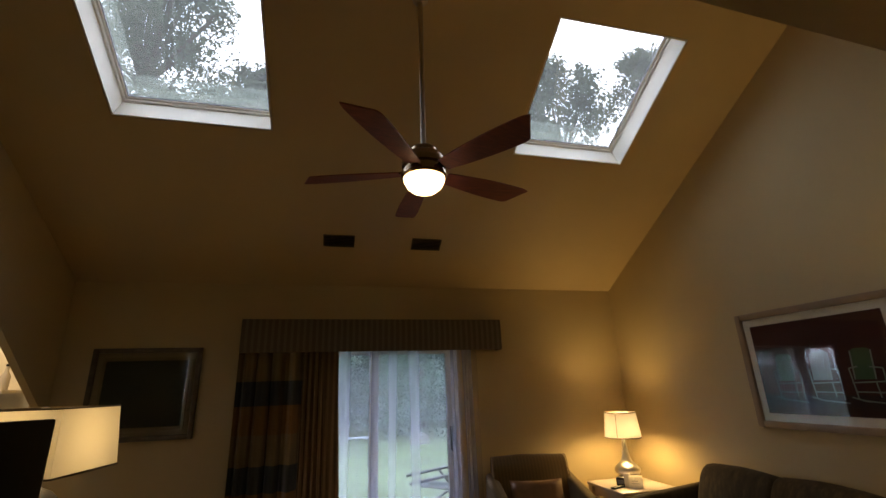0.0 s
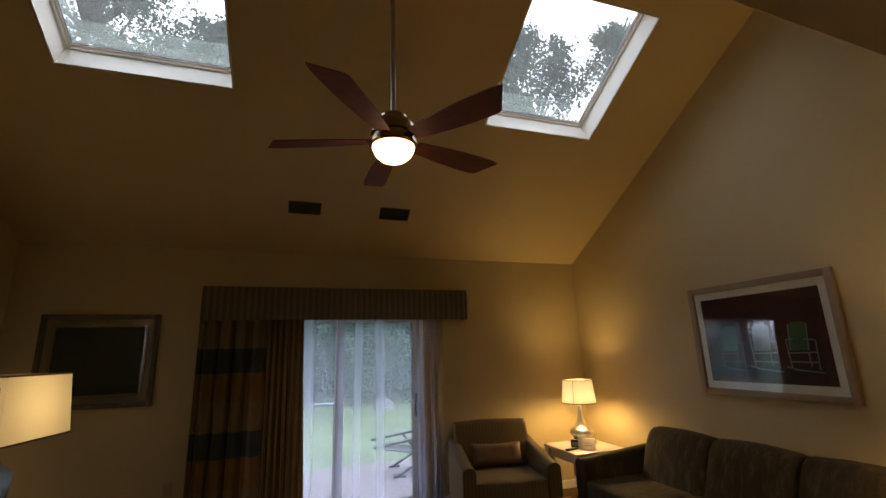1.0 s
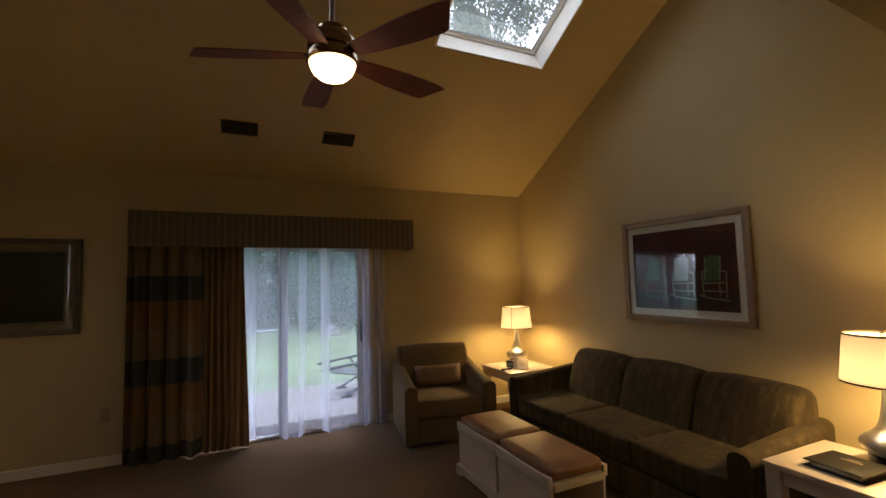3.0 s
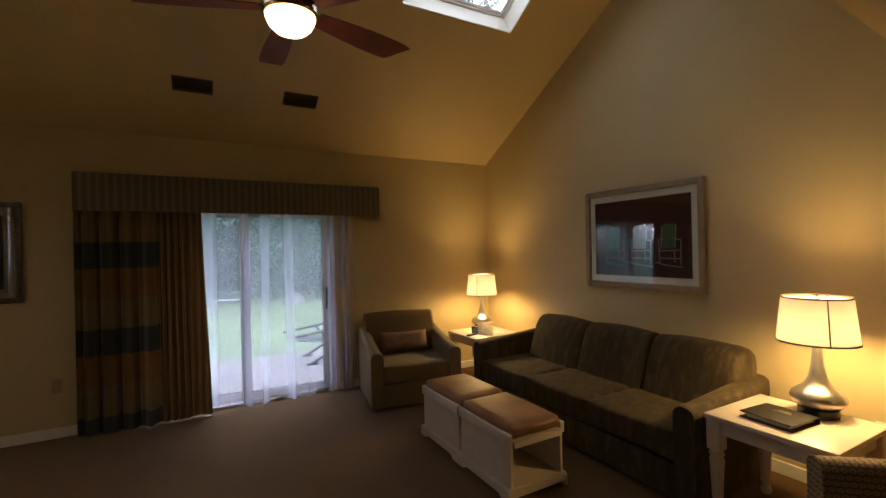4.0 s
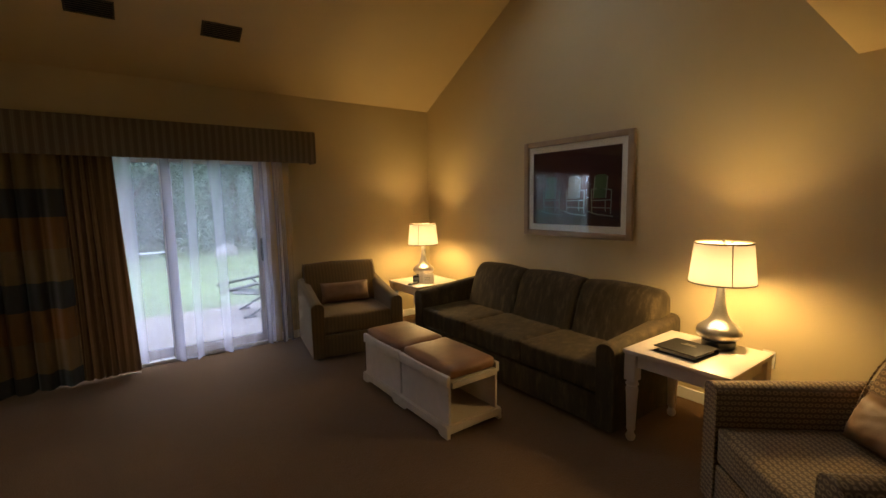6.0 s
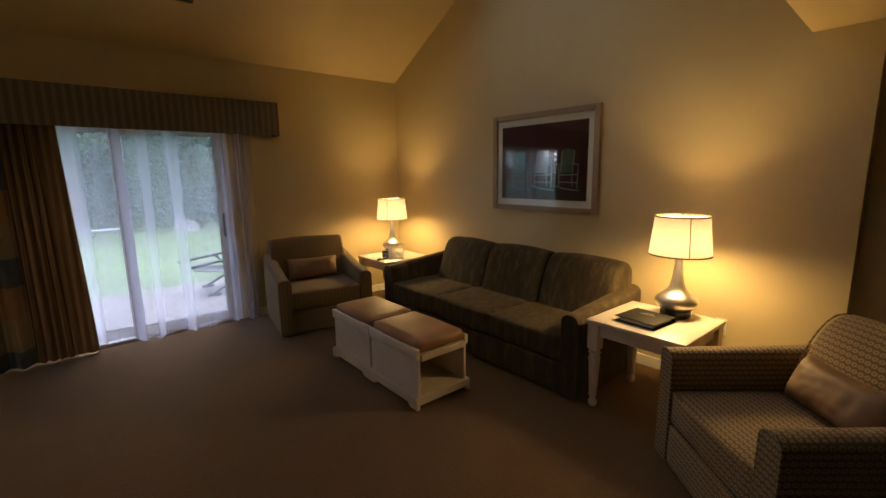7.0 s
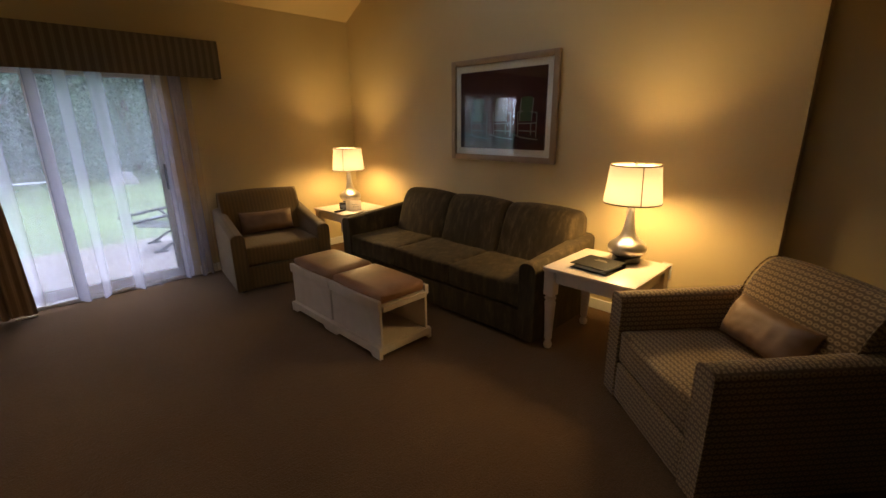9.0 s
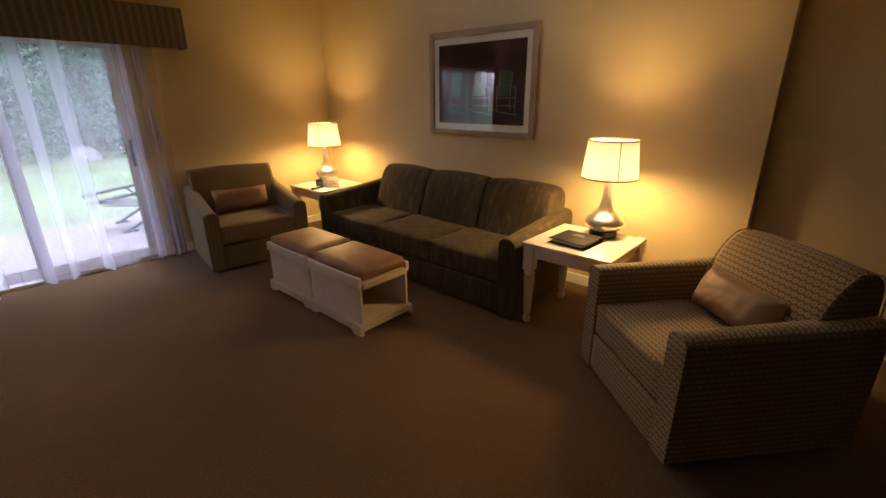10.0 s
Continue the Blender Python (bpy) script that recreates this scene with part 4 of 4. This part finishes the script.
def ottoman(y0, y1, label):
    x0, x1 = -1.785, -1.335
    w, l = x1 - x0, y1 - y0
    o = thing("storage_ottoman", ((x0 + x1) / 2, (y0 + y1) / 2, 0), 0, label, "ottoman", "storage ottomans")
    a, b = w / 2, l / 2
    for s in (-1, 1):
        part("side_panel", box(min(s * a, s * (a - 0.02)) + s * -0.012, max(s * a, s * (a - 0.02)) + s * -0.012, -b + 0.006, b - 0.006, 0.04, 0.36, 0.003, 1), WHITE_WOOD, o)
        part("top_rail", box(s * (a - 0.012) - 0.016, s * (a - 0.012) + 0.016, -b, b, 0.345, 0.415, 0.006, 2), WHITE_WOOD, o)
        plinth = prism([(-b - 0.008, 0), (-b + 0.07, 0), (-b + 0.10, 0.028), (b - 0.10, 0.028), (b - 0.07, 0), (b + 0.008, 0), (b + 0.008, 0.068), (b - 0.004, 0.08), (-b + 0.004, 0.08), (-b - 0.008, 0.068)], 0, s * a - 0.014, s * a + 0.014)
        part("plinth", plinth, WHITE_WOOD, o)
        part("end_plinth", prism([(-a + 0.015, 0.03), (a - 0.015, 0.03), (a - 0.015, 0.08), (-a + 0.015, 0.08)], 1, s * b - 0.008, s * b + 0.006), WHITE_WOOD, o)
        part("end_rail", box(-a + 0.03, a - 0.03, s * b - 0.016, s * b + 0.002, 0.335, 0.375, 0.003, 1), WHITE_WOOD, o)
    part("bottom_board", box(-a + 0.03, a - 0.03, -b + 0.01, b - 0.01, 0.065, 0.085), WHITE_WOOD, o)
    part("inner_board", box(-a + 0.03, a - 0.03, b - 0.04, b - 0.02, 0.085, 0.335), WHITE_WOOD, o)
    part("top_board", box(-a + 0.03, a - 0.03, -b + 0.01, b - 0.01, 0.36, 0.378), WHITE_WOOD, o)
    c = part("cushion", cushion(w - 0.05, l - 0.012, 0.085, 0.03, 0.012, 14, 0.003, seed=y0), LEATHER, o, "tan leather seat pad")
    c.location = (0, 0, 0.42)
    for s in (-1, 1):
        part("piping", rod((-a + 0.05, s * (b - 0.008), 0.02), (a - 0.05, s * (b - 0.008), 0.02), 0.004, 6), LEATHER, c)


ottoman(-2.79, -2.19, "white storage ottoman with a tan leather pad")
ottoman(-2.178, -1.585, "white storage ottoman with a tan leather pad")


def binder():
    b = thing("guest_binder", (-0.685, -3.735, 0.60), -4, "black leatherette binder lying on the end table", "binder")
    part("cover", box(-0.125, 0.125, -0.13, 0.13, 0.03, 0.036, 0.002, 1), BLACK_LEATHER, b)
    part("back_cover", box(-0.125, 0.125, -0.13, 0.13, 0.0, 0.005, 0.002, 1), BLACK_LEATHER, b)
    part("pages", box(-0.10, 0.12, -0.105, 0.105, 0.005, 0.03), PAPER, b)
    part("spine", box(0.122, 0.13, -0.13, 0.13, 0.001, 0.035, 0.003, 2), BLACK_LEATHER, b)
    for k, l in enumerate((0.09, 0.06)):
        part("stamped_line", box(0.03 + k * 0.022, 0.04 + k * 0.022, -l / 2, l / 2, 0.036, 0.0368), NICKEL, b, "silver stamped lines")


binder()


def table_clutter():
    c = thing("tent_card", (-0.605, -0.845, 0.60), -38, "white folded tent card on the corner table", "card")
    part("card", prism([(-0.03, 0), (-0.027, 0), (0, 0.098), (0.027, 0), (0.03, 0), (0.002, 0.106), (-0.002, 0.106)], 0, -0.062, 0.062), thin_cloth("card_paper", (0.93, 0.91, 0.86), 0.7, 0.0), c)
    for k in range(3):
        part("printed_bar", moved(box(-0.035, 0.035 - 0.012 * k, -0.0006, 0.0006, -0.002, 0.002), pose(0, -0.0205 + 0.0062 * k, 0.036 + 0.022 * k, -16)), INK, c, "grey printed line")
    d = thing("alarm_clock", (-0.665, -0.71, 0.60), -40, "small black alarm clock", "clock")
    part("case", box(-0.05, 0.05, -0.03, 0.03, 0, 0.075, 0.012, 3), BLACK, d)
    part("display", box(-0.038, 0.038, -0.032, -0.0295, 0.018, 0.055, 0.002, 1), INK, d, "grey blank display")
    e = thing("remote_control", (-0.775, -0.80, 0.60), 18, "small black plastic remote control", "remote")
    part("case", box(-0.08, 0.08, -0.022, 0.022, 0, 0.018, 0.006, 2), BLACK, e)
    for k in range(6):
        part("button", box(-0.055 + 0.022 * k, -0.043 + 0.022 * k, -0.006, 0.006, 0.017, 0.0205, 0.002, 1), INK, e)
    k = thing("booklet", (-0.655, -0.79, 0.60), -30, "small upright cream booklet", "booklet")
    part("cover", moved(box(-0.03, 0.03, -0.006, 0.006, 0, 0.118, 0.002, 1), pose(0, 0, 0.001, -6)), PAPER, k)


table_clutter()


# ---- desk with lamp and screen ----
def desk_group():
    d = thing("console_desk", (-5.11, -2.72, 0), 0, "dark wood console desk", "desk")
    part("top", box(-0.55, 0.55, -0.72, 0.60, 0.76, 0.80, 0.006, 2), DESK_WOOD, d)
    for sx in (-1, 1):
        part("side_panel", box(sx * 0.50 - 0.02, sx * 0.50 + 0.02, -0.66, 0.56, 0, 0.76, 0.004, 1), DESK_WOOD, d)
    part("back_panel", box(-0.48, 0.48, 0.52, 0.54, 0.1, 0.76), DESK_WOOD, d)
    l = thing("desk_lamp", (*DESK_LAMP, 0.80), 0, "rectangular cream shade lamp on smoky glass base, lit", "table lamp")
    part("base", box(-0.075, 0.075, -0.075, 0.075, 0, 0.03, 0.008, 2), CERAMIC, l)
    rows = []
    for z, r in ((0.03, 0.05), (0.10, 0.065), (0.20, 0.075), (0.28, 0.09), (0.36, 0.095), (0.42, 0.06), (0.45, 0.02)):
        rows.append([(r, -r, z), (r, r, z), (-r, r, z), (-r, -r, z)])
    part("body", loft(rows), LAMP_GLASS, l, "angular smoky glass body")
    wx0, wy0, wx1, wy1 = 0.215, 0.192, 0.198, 0.175
    z0, z1 = 0.50, 0.748
    turn = Matrix.Rotation(radians(-10), 4, "Z")
    sh = bmesh.new()
    lo = [sh.verts.new(p) for p in ((wx0, -wy0, z0), (wx0, wy0, z0), (-wx0, wy0, z0), (-wx0, -wy0, z0))]
    hi = [sh.verts.new(p) for p in ((wx1, -wy1, z1), (wx1, wy1, z1), (-wx1, wy1, z1), (-wx1, -wy1, z1))]
    for k in range(4):
        sh.faces.new((lo[k], lo[(k + 1) % 4], hi[(k + 1) % 4], hi[k]))
    s = part("shade", moved(sh, turn), DESK_SHADE, l, "glowing rectangular cream shade", smooth=0)
    for z, wx, wy in ((z0, wx0, wy0), (z1, wx1, wy1)):
        rim = bmesh.new()
        c = [(wx, -wy, z), (wx, wy, z), (-wx, wy, z), (-wx, -wy, z)]
        for k in range(4):
            join(rim, rod(c[k], c[(k + 1) % 4], 0.004, 6))
        part("rim", moved(rim, turn), SHADE_TRIM, s)
    part("finial", lathe([(0.012, 0.745), (0.014, 0.752), (0.004, 0.757)], 12), NICKEL, l)
    v = thing("television", (-4.745, -3.15, 0.80), 0, "black flat screen television seen edge on", "television")
    ang = math.degrees(math.atan2(0.30, 0.42))
    m = pose(0, 0, 0, 0, 0, ang)
    part("stand", moved(lathe([(0.14, 0), (0.14, 0.012), (0.03, 0.02), (0.025, 0.10)], 24), m), BLACK, v)
    part("screen", moved(box(-0.36, 0.36, -0.02, 0.02, 0.09, 0.715, 0.006, 2), m), BLACK, v)


desk_group()


# ---- kitchen shelf glimpsed through the opening ----
def kitchen_shelf():
    s = thing("wall_shelf", (-6.6, -0.02, 1.68), 0, "white kitchen shelf board", "shelf")
    part("board", box(-0.4, 0.4, -0.22, 0.06, -0.03, 0.0, 0.004, 1), TRIM, s)
    for x, h, r in ((-6.27, 0.20, 0.035), (-6.37, 0.17, 0.04), (-6.55, 0.22, 0.045)):
        b = thing("bottle", (x, -0.12, 1.68), 0, "pale glazed bottle on the kitchen shelf", "bottle", "kitchen bottles")
        part("body", lathe([(r, 0), (r, h * 0.6), (r * 0.4, h * 0.78), (r * 0.35, h)], 16), CERAMIC, b)
        part("cap", lathe([(r * 0.42, h), (r * 0.42, h + 0.02)], 12), BLACK, b)


kitchen_shelf()


# ---- outdoors ----
def grass_material():
    m = Nodes("lawn_grass", 0.9, 0.0, 0.15)
    c = (0.125, 0.18, 0.095)
    big = m.ramp(m.noise(0.5, 5), [(0.3, shade(c, 0.75)), (0.7, shade(c, 1.35))])
    blades = m.noise(60, 3)
    m.color(m.mix(big, shade(c, 0.45), m.math("MULTIPLY", blades, 0.6))).bump(blades, 0.6, 0.03)
    return m.mat


def concrete_material():
    m = Nodes("patio_concrete", 0.9, 0.0, 0.2)
    c = (0.19, 0.18, 0.18)
    big = m.ramp(m.noise(1.2, 6), [(0.3, shade(c, 0.8)), (0.7, shade(c, 1.12))])
    fine = m.noise(90, 3)
    m.color(m.mix(big, shade(c, 0.7), m.math("MULTIPLY", fine, 0.4))).bump(fine, 0.2, 0.004)
    return m.mat


GRASS, CONCRETE = grass_material(), concrete_material()
PATIO_CHAIR = plain("dark_green_enamel", (0.015, 0.03, 0.03), 0.4, var=0.2)

bm = bmesh.new()
bmesh.ops.create_grid(bm, x_segments=60, y_segments=60, size=150)
for v in bm.verts:
    v.co.z = -0.13 + (0.25 * noise.noise(v.co * 0.03) if v.co.y > 20 or abs(v.co.x) > 30 else 0)
structure("ground", moved(bm, Matrix.Translation((0, 60, 0))), GRASS, "green mown lawn")
structure("patio", box(-5.6, 1.2, T, 2.45, -0.2, -0.05, 0.01, 1), CONCRETE, "pale grey concrete patio slab")


def leaf_mesh(name, centres, radii, per, size, seed):
    """Many small leaf quads gathered round clump centres."""
    rng = np.random.default_rng(seed)
    n = len(centres) * per
    c = np.repeat(np.asarray(centres, float), per, 0)
    r = np.repeat(np.asarray(radii, float), per)[:, None]
    d = rng.normal(size=(n, 3))
    d /= np.linalg.norm(d, axis=1)[:, None]
    p = c + d * r * rng.random((n, 1)) ** 0.5
    a = rng.normal(size=(n, 3))
    a /= np.linalg.norm(a, axis=1)[:, None]
    b = np.cross(a, rng.normal(size=(n, 3)))
    b /= np.linalg.norm(b, axis=1)[:, None]
    s = size * (0.6 + 0.8 * rng.random((n, 1)))
    verts = np.stack([p - a * s, p + b * s * 0.45, p + a * s, p - b * s * 0.45], 1).reshape(-1, 3)
    faces = np.arange(4 * n).reshape(-1, 4)
    me = bpy.data.meshes.new(name)
    me.from_pydata(verts.tolist(), [], faces.tolist())
    return me


def tree(place, top, spread, seed, clumps=170, per=210, leaf=0.09, material=LEAF, crown_low=3.5):
    rng = random.Random(seed)
    t = thing("tree", place, rng.uniform(0, 360), "tall leafy broadleaf tree with an uneven crown", "tree", "trees behind the lawn")
    bm = bmesh.new()
    lean = Vector((rng.uniform(-0.4, 0.4), rng.uniform(-0.4, 0.4), 0))
    pts = [Vector((0, 0, -0.2)) + lean * (k / 6) + Vector((0, 0, top * 0.8 * k / 6)) for k in range(7)]
    r0 = top * 0.014
    for k in range(6):
        join(bm, rod(pts[k], pts[k + 1], r0 * (1 - k / 7), 8, r0 * (1 - (k + 1) / 7)))
    centres, radii = [], []
    mid, half = (top + crown_low) / 2, (top - crown_low) / 2
    for k in range(clumps):
        z = rng.uniform(-1, 1)
        w = spread * math.sqrt(max(0.05, 1 - abs(z) ** 2.2)) * rng.uniform(0.25, 1.0)
        a = rng.uniform(0, 2 * math.pi)
        c = Vector((w * math.cos(a), w * math.sin(a), mid + half * z * 0.93)) + lean
        centres.append(c)
        radii.append(rng.uniform(0.45, 1.0) * spread / 3.2)
        if k % 4 == 0:
            base = pts[min(5, max(1, int(6 * (c.z - 1.2) / (top * 0.8))))]
            join(bm, rod(base, c, r0 * 0.3, 5, r0 * 0.08))
    part("trunk", bm, BARK, t)
    me = leaf_mesh("crown", centres, radii, per, leaf, seed)
    me.materials.append(material)
    crown = new("crown", me)
    crown.parent = t
    return t


tree((5.9, 10.4, -0.13), 16.4, 2.6, 3)
tree((9.9, 9.4, -0.13), 16.8, 2.7, 8)
tree((-10.6, 10.8, -0.13), 19.0, 3.8, 5, clumps=240)
tree((-7.0, 12.8, -0.13), 15.4, 2.6, 11)
far_tree = tree((0.5, 15.5, -0.13), 11.5, 2.8, 21, clumps=90, per=200, leaf=0.075, material=LEAF_HAZED, crown_low=2.2)
rng = random.Random(4)
for k in range(22):
    x = -17 + 36 * (k % 11) / 10 + rng.uniform(-1.2, 1.2)
    y = (13.5 if k < 11 else 19.0) + rng.uniform(-1.5, 2.0)
    if abs(x - 0.5) > 1.0 or k >= 11:
        copy_thing(far_tree, pose(x, y, -0.13, 0, 0, rng.uniform(0, 360)))

# undergrowth along the wood's edge
rng = random.Random(9)
cs = [(rng.uniform(-24, 26), rng.uniform(11.0, 15.0), rng.uniform(0.0, 2.2)) for _ in range(260)]
cs += [(rng.uniform(-26, 28), rng.uniform(17.0, 22.0), rng.uniform(0.0, 8.0)) for _ in range(300)]
cs += [(rng.uniform(-13, 11), rng.uniform(15.5, 20.0), rng.uniform(0.0, 5.5)) for _ in range(420)]
me = leaf_mesh("undergrowth", cs, [rng.uniform(0.6, 1.3) for c in cs], 360, 0.052, 31)
me.materials.append(LEAF_HAZED)
tagged(new("undergrowth", me), "dense green undergrowth along the wood's edge", "bushes", kind="stuff")
cs = [(rng.uniform(-24, 22), rng.uniform(23.0, 29.0), rng.uniform(0.0, 13.0)) for _ in range(900)]
me = leaf_mesh("far_wood", cs, [rng.uniform(1.3, 2.2) for _ in cs], 230, 0.18, 37)
me.materials.append(LEAF_HAZED)
tagged(new("far_wood", me), "green woodland beyond the lawn, haze put into its leaf colour", "woods", kind="stuff")


def patio_chair(place, turn):
    """A folding recliner that faces local -y: long padded armrests, sling seat and back, crossed tube legs."""
    c = thing("patio_chair", place, turn, "dark green metal framed reclining patio chair on the slab", "chair")
    part("seat", moved(box(-0.25, 0.25, -0.30, 0.26, -0.008, 0.008, 0.006, 2), pose(0, 0, 0.31, -9)), PATIO_CHAIR, c)
    part("backrest", moved(box(-0.25, 0.25, -0.01, 0.01, 0, 0.72, 0.008, 2), pose(0, 0.26, 0.28, -38)), PATIO_CHAIR, c)
    for s in (-1, 1):
        part("armrest", moved(box(s * 0.30 - 0.035, s * 0.30 + 0.035, -0.46, 0.26, -0.02, 0.02, 0.015, 3), pose(0, 0, 0.47, 8)), PATIO_CHAIR, c)
        part("leg", rod((s * 0.30, -0.12, 0.02), (s * 0.30, 0.50, 0.36), 0.018), PATIO_CHAIR, c)
        part("leg", rod((s * 0.30, 0.02, 0.47), (s * 0.30, 0.42, 0.02), 0.018), PATIO_CHAIR, c)
        part("foot_bar", rod((s * 0.30, -0.18, 0.017), (s * 0.30, -0.02, 0.017), 0.017), PATIO_CHAIR, c)


patio_chair((-1.93, 1.75, -0.05), -95)


def rail():
    r = thing("pipe_rail", (-3.45, 6.0, -0.13), 0, "low grey metal pipe rail", "rail")
    part("bar", rod((-0.9, 0, 0.66), (0.88, 0, 0.66), 0.022), INK, r)
    for x in (-0.85, 0.86):
        part("post", rod((x, 0, 0), (x, 0, 0.66), 0.016), PATIO_CHAIR, r)


rail()


def floor_pillow():
    p = thing("floor_pillow", (-0.47, -5.62, 0), -90, "cream floor pillow standing beside the oval armchair", "pillow")
    part("cover", moved(cushion(0.44, 0.16, 0.42, 0.06, 0.03, 14, 0.015, seed=6), pose(0, 0, 0.21, 8)), PAPER, p)


floor_pillow()
